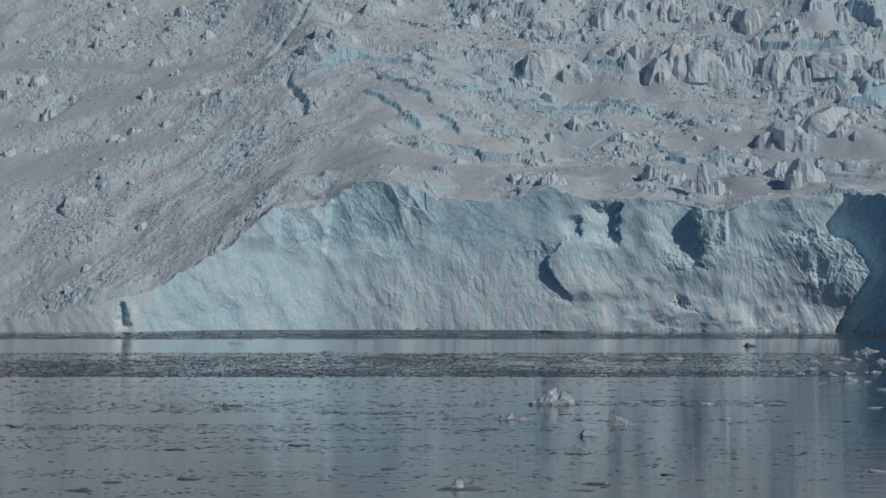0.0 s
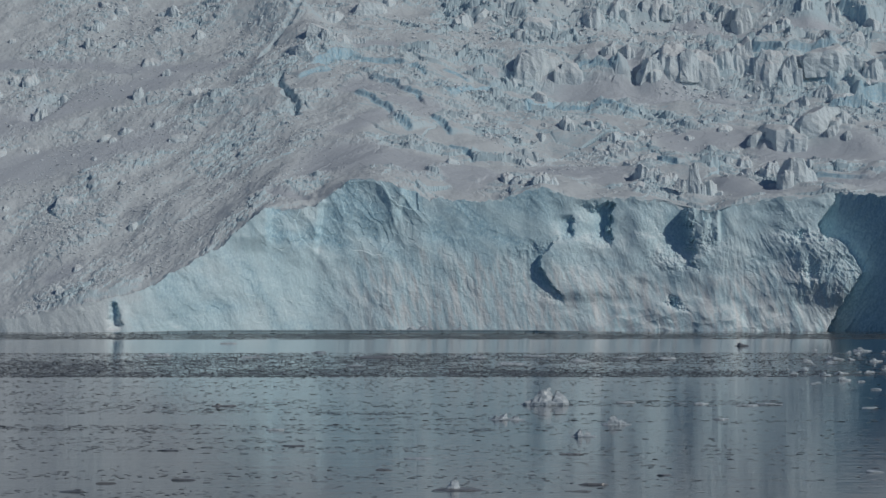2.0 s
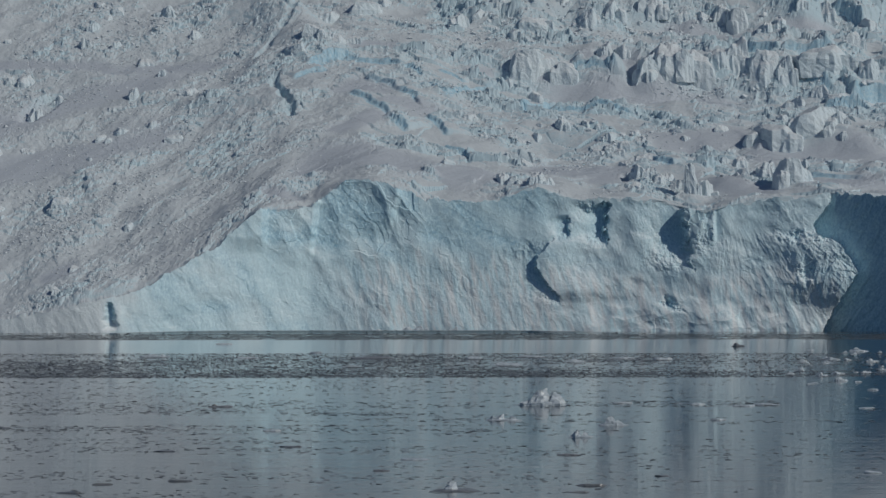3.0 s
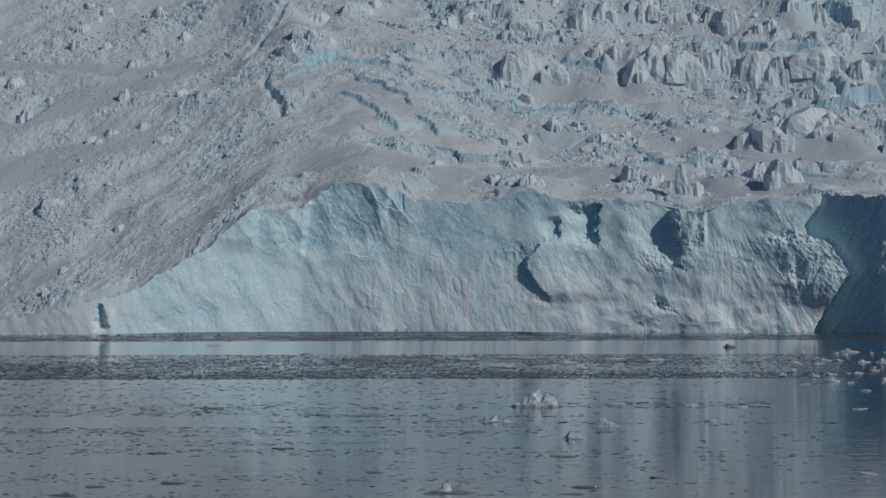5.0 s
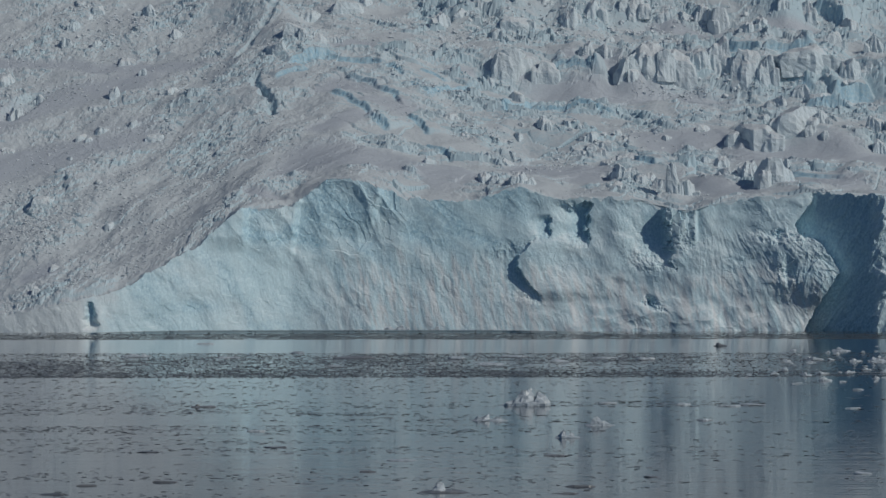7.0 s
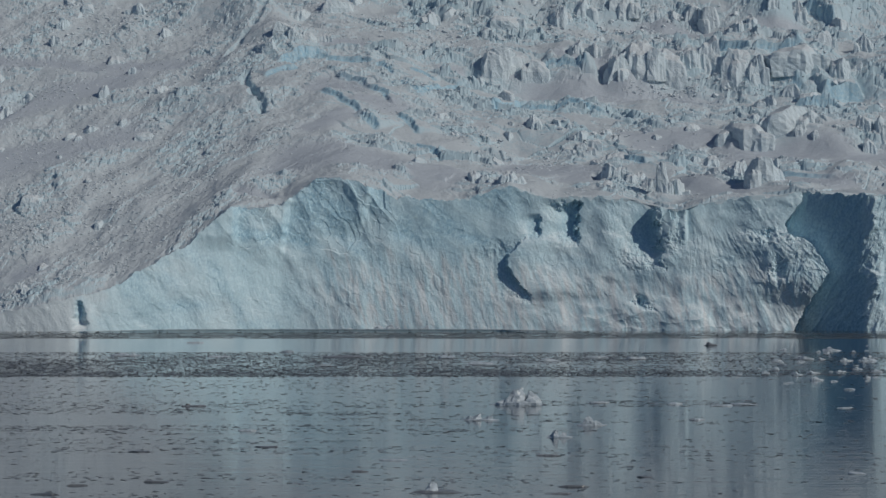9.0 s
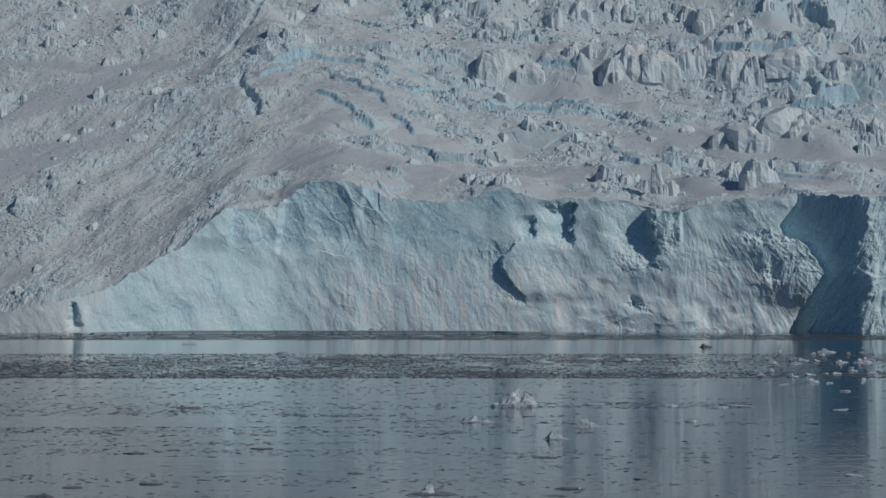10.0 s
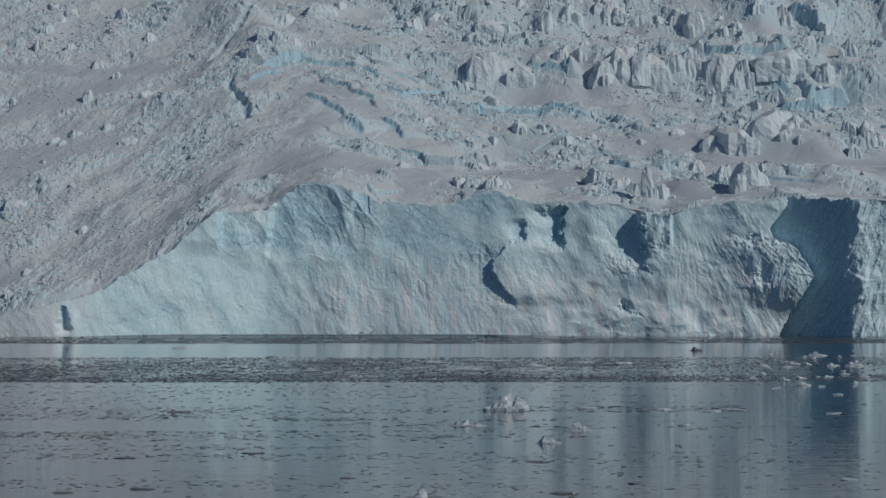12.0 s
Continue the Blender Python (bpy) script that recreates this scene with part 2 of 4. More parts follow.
def face_out(x, z):
    """How far the cliff stands out towards the water at x and z."""
    top = soft_interp(x, CLIFF_X, CLIFF_Z, 1.5)
    rel = z / np.maximum(top, 3)
    right = ramp(x, 30, 50)
    wx, wz = x + 1.6 * vnoise(x / 22, z / 26, 40), z + 2 * fbm(x / 12 + 9, z / 12, 3, 42)
    across, along = 0.85 * wx + 0.53 * wz, 0.85 * wz - 0.53 * wx
    patchy = np.clip(0.5 + 1.1 * fbm(x / 17, z / 15, 3, 50), 0, 1.3)
    out = 0.9 * fbm(wx / 24, wz / 30, 3, 41)
    # the blue upper panels: broken into slanting dishes, smooth between
    upper = ramp(z + 7 * vnoise(x / 15, z / 15, 62), 23, 31) * ramp(x, -64, -54) * (1 - ramp(x, 34, 46))
    crag = upper * (1 - 0.75 * ramp(x, -8, 2))
    out = out + crag * (1.5 * scallops(across / 7.5, along / 15, 28) + 0.45 * patchy * scallops(across / 2.8, along / 5.5, 27) + 0.12 * (blocks(across / 1.6, along / 3, 25, 1.1, 0.01) - 0.5) + 0.45 * (blocks(across / 10, along / 18, 37, 0.5, 0.0005) - 0.5))
    out = out + upper * (0.12 * scallops(x / 4 + 0.2 * z, z / 3, 26) + 0.09 * (blocks(x / 6, z / 5 + 0.1 * x, 36, 0.6, 0.004) - 0.5))
    # the pale lower scar: faint slanting scales, thin falling streaks towards the middle
    lower = (1 - upper) * (1 - right)
    out = out + lower * (0.22 * patchy * scallops(across / 3.4, along / 7, 47) + 0.05 * fbm(across / 3, along / 6, 5, 48, 0.64) + 0.09 * patchy * (blocks(across / 2.6, along / 4.6, 49, 1.2, 0.01) - 0.5) + 0.04 * (blocks(across / 1.1, along / 1.7, 23, 1.2, 0.01) - 0.5) + 0.35 * scallops(wx / 14, wz / 19, 46) + 0.5 * fbm(across / 12, along / 20, 3, 53))
    out = out + lower * ramp(x, -45, -15) * (0.08 * fbm((wx + 0.1 * z) / 2, wz / 6, 5, 44, 0.62) + 0.07 * patchy * ridged((wx + 0.12 * z) / 4.5, wz / 14, 3, 45))
    # the right: crumbly, with flutes fanning down from one point
    fan = (x - 96) / (58 - np.minimum(z, 44)) * 40
    fluted = ramp(x, 87, 99) * (1 - ramp(z, 30, 36))
    lean_x = wx + 0.45 * wz
    out = out + right * (0.45 * scallops(lean_x / 9, wz / 13, 34) + 0.1 * fbm(lean_x / 4.5, wz / 9, 5, 43, 0.6) + 0.04 * patchy * fbm((x + 0.3 * z) / 1.2, z / 2.4, 3, 51, 0.6) + 1.1 * fbm(lean_x / 20, (wz - 0.3 * wx) / 15, 3, 52) + 0.10 * patchy * (blocks(lean_x / 3, wz / 4, 66, 0.9, 0.01) - 0.5) + 0.03 * ridged(lean_x / 1.7, wz / 4, 3, 33) + 0.06 * patchy * (blocks((x + 0.3 * z) / 1.7, z / 2.3, 24, 1.1, 0.01) - 0.5))
    out = out + fluted * (0.085 * ridged(fan / 2.3 + 0.4 * vnoise(x / 6, z / 6, 32), z / 16, 3, 64) + 0.06 * fbm(fan / 1.0, z / 6, 3, 65))
    # ribs on the upper face, each with a panel let in to its right
    for rib, slant, deep, z0, z1 in ((-55.5, 0.02, 2.2, 25, 32), (-38.5, 0.12, 2.6, 20, 34), (-12, 0.25, 1.3, 30, 40)):
        n = x - rib + slant * (44 - z) + 0.8 * vnoise(z / 3, z * 0, 35)
        out = out + deep * (ramp(n, -16, 0) - ramp(n, 0, 2.4)) * ramp(z, z0, z1)
    # hollows with a sharp right brink, whose flank lies in shade
    ragged = 1.3 * fbm(x / 3.4, z / 4, 4, 60, 0.65)
    brink = 37.0 - 2.2 * np.exp(-((z - 22) / 3.5) ** 2) + 5.5 * ramp(19 - z, 0, 9) + 3.5 * ramp(z, 25, 32) + 0.7 * ragged
    out = out - 1.2 * ramp(x, brink - 18, brink - 2) * (1 - ramp(x, brink - 0.3, brink + 0.4)) * ramp(z + ragged, 9, 14) * (1 - ramp(z + ragged, 24, 31))
    out = out + 1.2 * ramp(x, brink, brink + 0.6) * (1 - ramp(x, brink + 2, brink + 32)) * ramp(z, 9, 14) * (1 - ramp(z, 27, 33))
    brink = 46.0 + ragged
    out = out - 1.8 * ramp(x, 38, 46) * (1 - ramp(x, brink - 0.3, brink + 0.6)) * ramp(z + 0.8 * ragged, 29, 34) * (1 - ramp(z, 36, 39))
    brink = 58.5 + ragged
    out = out - 3.8 * ramp(x, 46, 59) * (1 - ramp(x, brink - 0.3, brink + 0.6)) * ramp(z + 0.8 * ragged, 27, 34) * (1 - ramp(z - ragged, 40, 43))
    # the lumpy pillars and the dark recess on their left
    pillar = ramp(x, 82, 84.5) * (1 - ramp(x, 93.5, 95)) * ramp(z + ragged, 25, 33)
    out = out + pillar * (1.4 + 0.9 * scallops(wx / 4.5, wz / 7, 68) + 0.5 * (blocks(wx / 2.2, wz / 3, 69, 1.1, 0.03) - 0.5))
    brink = 84.5 - 0.15 * (z - 30) + 1.3 * ragged
    out = out - 3.6 * ramp(x + 0.3 * ragged, 66, 82) * (1 - ramp(x, brink - 0.5, brink + 1.2)) * ramp(z + 0.8 * ragged, 19, 28)
    # the knob
    out = out - 2.2 * ramp(x, 93, 115)
    knob = ramp(x, 103, 131) * ramp(z, 2, 18) * (1 - ramp(z + ragged, 28.5, 34))
    out = out + knob * (3.3 + 1.2 * ramp(x, 123, 137) + ramp(x, 113, 119) * (0.7 * scallops(wx / 6, wz / 6.5, 71) + 0.22 * ridged(wx / 2.4, wz / 5.5, 4, 72, 0.6) + 0.3 * (blocks(wx / 2.8, wz / 3.2, 73, 1.1, 0.03) - 0.4)))
    out = out - 2.2 * np.exp(-((x - 123.5 - ragged) / 1.8) ** 2 - ((z - 19) / 2.6) ** 2) - 2.0 * np.exp(-((x - 120.5) / 1.6) ** 2 - ((z - 31 - ragged) / 1.5) ** 2)
    # the shaded wall of the bay and the headland past it
    head = np.interp(z, HEAD_Z, HEAD_X) + 0.9 * fbm(z / 4, x / 9 + 3, 4, 75)
    mouth = soft_interp(z, MOUTH_Z, MOUTH_X, 0.8) + 0.6 * fbm(z / 3, x / 12, 4, 74, 0.6)
    wall = -7.5 + 0.76 * (np.minimum(x, head) - 128) + 0.5 * ridged((x - 0.45 * z) / 5, z / 14, 5, 70, 0.6) - 0.15 * np.clip(x - head - 1, 0, 60)
    wall = wall + ramp(x, head, head + 3) * (0.76 * (152 - head) + 0.6 * scallops(wx / 5, wz / 9, 77) + 0.2 * blocks(wx / 2.5, wz / 4.5, 78, 1.1, 0.03) + 0.2 * fbm(wx / 3, wz / 5, 4, 22))
    gate = ramp(x, mouth - 0.3, mouth + 0.6)
    # toe of fallen ice along the foot, and a cleft
    toe = ramp(x, 36, 62) * (1 - ramp(x, 108, 125))
    ledge = 9 + 4 * vnoise(x / 22, z * 0, 81) + 1.5 * vnoise(x / 5, z * 0, 82)
    out = out + (1.6 + 1.0 * fbm(x / 14, z / 20, 2, 79)) * (1 - ramp(z, ledge - 6, ledge + 2)) * toe + toe * (1 - ramp(z, 6, 14)) * 0.7 * scallops((wx - wz) / 6, wz / 4, 80)
    out = out - 3.6 * np.exp(-((x - 79 + 0.9 * ragged + 0.4 * (z - 9)) / 1.9) ** 2 - ((z - 9 - 0.6 * ragged) / 1.6) ** 2)
    # the dark cleft at the left end
    out = out - 2.2 * np.exp(-((x + 102.3 + 0.10 * (z - 7) + 0.8 * vnoise(z / 1.6, z * 0, 83)) / (0.5 + 0.16 * np.clip(11 - z, 0, 20))) ** 4) * (1 - ramp(rel, 0.78, 0.9)) * ramp(z, 0.5, 3.0)
    out = out + 0.9 * np.exp(-((x + 99.4) / 1.5) ** 2 - ((z - 4.5) / 3) ** 2)
    lean = (0.22 - 0.06 * ramp(x, -110, -60)) * (z - top)
    panel = 0.5 * ramp(z + 5 * vnoise(x / 14, z / 14, 63), 25, 32) * ramp(x, -60, -50) * (1 - ramp(x, 25, 36))
    return (out - panel - lean) * (1 - gate) + (wall - 0.2 * lean) * gate


def slabs(x, y, seed=0, share=0.5):
    """Tilted slabs broken out of the snow: each has its high edge towards the water and dips back; 0 to about 1."""
    f1, f2, dx, dy, r = cells(x, y, seed)
    h = r[0] - 1 + share + 0.8 * (2 * r[1] - 1) * dx + (0.5 * r[2] - 0.8) * dy
    return np.clip(h, 0, 1) * ramp(f2 - f1, 0.0, 0.07)


# ---- relief of the slope: steps of bare ice, gullies and swells ----
RELIEF = []


def scarp(x0, d0, x1, d1, high, run=14.0):
    """A step of bare blue ice along a line, facing the water; the snow behind it falls back to the slope over run metres."""
    RELIEF.append(("scarp", x0, d0, x1, d1, high, run))


def gully(x0, d0, x1, d1, wide, deep):
    RELIEF.append(("gully", x0, d0, x1, d1, wide, deep))


def swell(x, d, rx, rd, high, turn=0.0):
    RELIEF.append(("swell", x, d, rx, rd, high, turn))


def path(x0, d0, x1, d1, wide):
    """A smooth track of snow, tinted darker because the sun strikes it less."""
    RELIEF.append(("path", x0, d0, x1, d1, wide, 0.0))


scarp(-48.5, 154.0, -29.4, 169.3, 1.8, 14)
scarp(-33.6, 165.1, -9.6, 159.6, 1.9, 14)
scarp(-52.2, 141.3, -39.7, 150.1, 1.5, 14)
scarp(-24.0, 140.1, -11.4, 127.2, 1.7, 14)
scarp(-12.5, 128.4, -1.3, 107.0, 1.7, 14)
scarp(-28.2, 117.4, -12.8, 91.6, 1.8, 14)
scarp(-17.2, 86.4, -6.9, 78.2, 2.1, 14)
scarp(-8.5, 158.2, -1.9, 141.5, 1.4, 14)
scarp(-0.8, 95.6, 7.8, 80.2, 1.7, 14)
scarp(5.7, 67.8, 13.6, 58.0, 1.1, 14)
scarp(3.4, 126.5, 23.0, 155.0, 1.5, 14)
scarp(-48.5, 156.1, -31.5, 168.6, 1.5, 14)
scarp(31.9, 125.0, 46.6, 148.7, 2.5, 14)
scarp(45.3, 143.5, 78.0, 135.5, 2.5, 14)
scarp(54.5, 182.0, 74.0, 174.5, 2.2, 14)
scarp(-3.0, 136.5, 9.7, 126.5, 1.2, 14)
scarp(3.5, 157.6, 14.3, 152.2, 0.9, 14)
scarp(138.5, 190.0, 159.6, 189.4, 3.6, 26)
scarp(124.9, 197.5, 138.4, 189.4, 3.6, 20)
scarp(129.7, 38.7, 149.4, 28.4, 1.3, 16)
scarp(75.8, 67.5, 86.8, 54.1, 2.3, 14)
scarp(167.4, 239.4, 179.5, 228.6, 6.1, 14)
scarp(117.3, 84.1, 130.9, 88.2, 1.6, 14)
scarp(90.8, 165.1, 116.7, 162.9, 0.9, 8)
scarp(150.1, 152.3, 166.7, 147.7, 3.4, 14)
scarp(142.4, 177.1, 156.6, 168.6, 3.1, 14)
scarp(162.4, 163.3, 178.5, 168.8, 6.5, 14)
gully(-60.0, 148.9, -55.2, 124.0, 1.6, 3)
gully(-55.8, 127.3, -50.0, 97.9, 1.6, 3)
gully(-67.7, 170.4, -60.3, 195.7, 1.6, 1.4)
gully(-60.3, 195.7, -51.4, 221.0, 1.6, 1.4)
gully(-152.6, 137.4, -141.1, 159.6, 4, 2)
swell(-32.4, 79.9, 16.8, 26, 1.8, -20)
swell(-54.8, 198.5, 12.4, 30, 5, 30)
swell(-60.7, 222.5, 10.3, 24, 5, 30)
swell(19.9, 228.8, 6.9, 14, 4, 0)
swell(41.7, 223.4, 6.9, 10, 3, 0)
swell(-42.9, 16.1, 5.5, 8, -2, 0)
swell(-91.8, 51.5, 7.7, 14, 3, 40)
swell(-74.9, 132.2, 7.3, 30, 3, 60)
swell(-79.9, 232.6, 13.9, 20, 4, 0)
swell(64.8, 167.5, 17.4, 14, 2.5, 0)
swell(100.5, 150.2, 21.4, 10, 2, 0)
swell(9.0, 30.2, 14.0, 14, 2.0, 0)
swell(103.8, 29.9, 8.4, 10, 3, 0)
swell(158.5, 37.1, 10.4, 12, 2.5, 0)
swell(26.5, 169.8, 2.6, 3, -4, 0)
swell(78.4, 174.3, 2.4, 4, -4, 0)
swell(66.0, 189.7, 1.6, 3, -3, 0)
swell(72.2, 188.4, 1.6, 3, -3, 0)
swell(67.9, 37.8, 1.5, 4, -3.5, 0)
swell(115.3, 91.6, 1.2, 3, -3.5, 0)
swell(15.2, 223.6, 1.8, 4, -3, 0)
swell(39.0, 176.5, 11.8, 13.8, 1.6)
swell(83.6, 171.6, 5.9, 6.1, 1.3)
swell(93.6, 176.1, 9.2, 10.8, 1.9)
swell(103.8, 177.3, 10.0, 9.1, 2.0)
swell(111.8, 182.9, 7.1, 7.3, 1.2)
swell(119.3, 183.2, 8.9, 10.4, 2.3)
swell(131.3, 176.8, 10.0, 11.6, 2.0)
swell(138.0, 174.5, 5.2, 6.0, 1.4)
swell(153.3, 175.9, 14.0, 9.1, 1.3)
swell(127.8, 232.8, 6.6, 7.7, 1.3)
swell(137.0, 221.7, 5.0, 6.5, 1.1)
swell(92.4, 239.5, 7.8, 10.2, 1.4)
swell(64.8, 227.3, 5.4, 6.3, 1.1)
swell(74.7, 232.0, 5.8, 6.8, 1.1)
swell(121.1, 235.8, 5.1, 5.9, 1.2)
swell(152.7, 231.5, 4.3, 5.0, 1.0)
swell(163.3, 233.8, 5.8, 6.8, 1.1)
swell(11.7, 214.8, 5.7, 6.7, 1.2)
swell(52.1, 174.6, 7.4, 7.7, 1.0)
swell(168.4, 193.6, 5.6, 5.8, 1.2)
swell(169.5, 171.6, 7.4, 5.7, 1.3)
swell(124.4, 89.3, 12.6, 13.1, 1.2)
swell(140.3, 94.9, 12.4, 11.2, 1.2)
swell(88.8, 15.0, 4.5, 4.1, 1.7)
swell(122.7, 21.9, 8.7, 6.8, 1.1)
swell(-27.5, 224.8, 9.6, 11.3, 1.2)
swell(182.9, 191.1, 4.5, 4.7, 1.3)
swell(168.6, 91.8, 5.5, 5.7, 1.3)
swell(173.9, 87.7, 5.1, 5.3, 1.4)
path(-36.2, 68.6, -16.3, 90.6, 6.7)
path(-168.0, 129.3, -99.5, 173.4, 9.9)
path(-161.6, 93.7, -96.5, 119.6, 11.6)
path(-178.5, 187.2, -80.0, 174.6, 4.6)
path(-127.0, 19.9, -115.7, 24.1, 3.9)
path(-135.7, 151.7, -113.6, 162.9, 3.8)
path(47.2, 165.2, 120.7, 159.5, 10.8)
path(3.1, 21.5, 22.6, 31.2, 14.0)
path(114.7, 78.0, 160.8, 77.4, 10.1)
path(94.2, 28.2, 116.7, 11.5, 9.6)
path(-45.1, 44.1, -0.8, 31.3, 13.9)
path(-32.7, 130.8, -13.5, 121.3, 10.0)
path(-17.5, 108.9, 1.2, 101.3, 8.0)
path(35.0, 49.3, 68.3, 42.6, 13.5)
path(83.3, 88.4, 117.0, 100.6, 11.1)
path(141.7, 222.5, 165.4, 227.0, 5.2)
path(96.5, 231.8, 128.0, 223.6, 3.8)
path(32.1, 173.9, 49.7, 173.2, 2.0)
path(61.6, 190.8, 83.0, 177.7, 4.6)
path(127.2, 20.2, 152.7, 25.2, 7.7)
path(14.4, 167.4, 25.4, 170.1, 5.8)
path(-31.9, 181.0, -14.2, 183.0, 4.9)
path(-56.4, 23.6, -42.5, 7.0, 2.9)
path(153.8, 57.0, 181.4, 80.1, 8.1)


def slope_detail(x, d):
    """The relief over the even slope, and where fresh ice lies bare."""
    y = FRONT + d
    u, v = x * 0.73 - d * 0.68, x * 0.68 + d * 0.73  # across and along the flow on the left
    leftw = 1 - ramp(x * 800 / y, -45, 5)
    edge = ramp(d, 0, 3.5)
    h = 1.6 * fbm(x / 30, d / 36, 3, 51)
    warp = 2.5 * fbm(x / 22, d / 22, 2, 52)
    h = h + leftw * (0.9 * vnoise((u + 2 * warp) / 19, v / 48, 53) + 0.5 * scallops((u + warp) / 9, v / 17, 55) + 0.3 * fbm((x + warp) / 7, d / 8, 3, 56, 0.5))
    rough = np.clip(0.38 + 0.9 * fbm(u / 20, v / 60, 3, 57), 0, 1)
    rough2 = np.clip(0.3 + 1.1 * fbm(x / 30, d / 17, 3, 59), 0, 1.1) + np.clip(0.25 + 0.9 * vnoise(x / 24, d / 14, 58), 0, 0.8) * ramp(d, 100, 150)
    amount = leftw * rough * 1.05 + (1 - leftw) * rough2
    jolt = 0.25 * fbm(x / 3, d / 3, 2, 54)
    lumps = (1 - leftw) * (3.0 * slabs((x + warp) / 14 + 0.3 * jolt, (d + warp) / 11, 61, 0.6) + 2.2 * slabs((x - warp) / 6.5 + 0.5 * jolt, d / 6, 62, 0.65) + 0.85 * slabs(x / 3.4 + 1.5 * jolt, d / 3.4 - jolt, 64, 0.65)) + leftw * (1.6 * slabs((u + warp) / 8 + 0.5 * jolt, v / 9, 60, 0.6) + 1.0 * slabs(x / 3.6 + jolt, d / 4.2, 73, 0.65)) + 0.5 * (blocks((x + warp) / 5, d / 4.6, 63, 0.9, 0.06) - 0.4) + 0.35 * (blocks(x / 1.9 + 0.4 * warp, d / 2.3, 65, 1.2, 0.08) - 0.4)
    h = h + amount * lumps
    broken = np.clip(0.35 + 0.9 * fbm(x / 38, d / 30, 2, 68), 0, 1.2)
    plates = blocks((x + 1.5 * warp) / 20, (d + warp) / 12, 69, 0.8, 0.03) - 0.5
    h = h + (1 - leftw) * broken * 2.2 * plates + 0.16 * fbm((x + warp) / 6, d / 7, 3, 70) + leftw * (0.1 * fbm(x / 2.4, d / 2.8, 3, 72) + (0.3 + rough) * 0.12 * (blocks((x + 0.5 * warp) / 1.7, (d + 0.5 * warp) / 2.1, 86, 1.2, 0.05) - 0.4))
    wob = 1.2 * fbm(x / 11, d / 9, 4, 85, 0.6)
    sway = fbm(x / 14, d / 14, 3, 88)
    dim_or_chalk = np.zeros(x.shape)
    for kind, a, b, c, e, p, q in RELIEF:
        if kind == "path":
            length = math.hypot(c - a, e - b)
            t = ((x - a) * (c - a) + (d - b) * (e - b)) / length ** 2
            n = ((d - b) * (c - a) - (x - a) * (e - b)) / length + 1.5 * warp + 0.25 * p * sway
            dim_or_chalk = np.maximum(dim_or_chalk, ramp(t, -0.15, 0.1) * (1 - ramp(t, 0.9, 1.15)) * np.exp(-(n / p) ** 4))
    h = h * (1 - 0.85 * dim_or_chalk) + 0.3 * dim_or_chalk * fbm(u / 9, v / 40, 3, 80)
    fresh_or_shade = np.zeros(x.shape)
    for kind, a, b, c, e, p, q in RELIEF:
        if kind == "path":
            continue
        if kind == "swell":
            ct, st = math.cos(radians(q)), math.sin(radians(q))
            rr = np.hypot(((x - a) * ct + (d - b) * st) / c, ((d - b) * ct - (x - a) * st) / e)
            h = h + p * np.exp(-rr ** 3)
            continue
        lx, ld = c - a, e - b
        length = math.hypot(lx, ld)
        nx, nd = -ld / length, lx / length
        if nd < 0:
            nx, nd = -nx, -nd
        t = ((x - a) * lx + (d - b) * ld) / length ** 2
        n = (x - a) * nx + (d - b) * nd + wob
        ends = ramp(t, -0.04, 0.14) * (1 - ramp(t, 0.86, 1.04))
        if kind == "scarp":
            n = n + 0.05 * length * (4 * (t - 0.5) ** 2)
            h = h + ends * p * ramp(n, -1.0, 0.6) * np.exp(-np.clip(n, 0, 200) / q)
            fresh_or_shade = np.maximum(fresh_or_shade, 0.95 * ends * ramp(n, -2.2, -1.2) * (1 - ramp(n, 0.2, 0.9)))
        else:
            h = h - ends * q * np.exp(-(n / p) ** 4)
            fresh_or_shade = np.maximum(fresh_or_shade, 0.15 * ends * np.exp(-(n / p) ** 4))
    return h * edge + 0.07 * (1 - 0.7 * dim_or_chalk) * fbm(x / 2.2, d / 2.2, 3, 67) * edge, fresh_or_shade, dim_or_chalk


def ground(x, y):
    """The height of the slope at places of the plan."""
    x, back = np.atleast_1d(np.asarray(x, float)), np.atleast_1d(np.asarray(y, float)) - FRONT
    d = back
    for _ in range(6):
        d = d + back - set_back(x * FRONT / (FRONT + back), d)
    return base_height(x, d) + slope_detail(x, d)[0]


COLS = 1100
bearing = np.concatenate([np.linspace(-0.5, -0.197, 30), np.linspace(-0.192, 0.222, COLS), np.linspace(0.227, 0.5, 30)])
COLS = len(bearing)
# cliff rows
Z_ROWS = 260
w = np.linspace(0, 1, Z_ROWS)[:, None]
fx = np.broadcast_to(bearing * FRONT, (Z_ROWS, COLS))
line = bearing * FRONT
jag = 0.9 * fbm(bearing * FRONT / 4, bearing * 0, 4, 87, 0.6) + 0.6 * (blocks(bearing * FRONT / 6, bearing * 0, 89, 0.8, 0.05) - 0.5)
edge_z = base_height(fx[0], np.zeros(COLS)) + jag * (0.75 + 0.25 * ramp(line, -80, -40))
fz = -1.5 + w * (edge_z[None] + 1.5)
fy = FRONT + edge_shift(fx) - face_out(fx, fz)
face_pts = np.stack([fx, fy, fz], -1)
patch = fbm((fx + 0.45 * fz) / 16, fz / 14, 4, 91)
bare_or_shade = np.clip(0.62 + 0.75 * patch, 0, 1.0) * ramp(fz + 12 * patch, 22, 35) * ramp(fx, -58, -55) * (1 - 0.65 * ramp(fx, 30, 45))
bare_or_shade = np.maximum(bare_or_shade, np.clip(0.5 * patch, 0, 0.5) * ramp(fx, -100, -80))
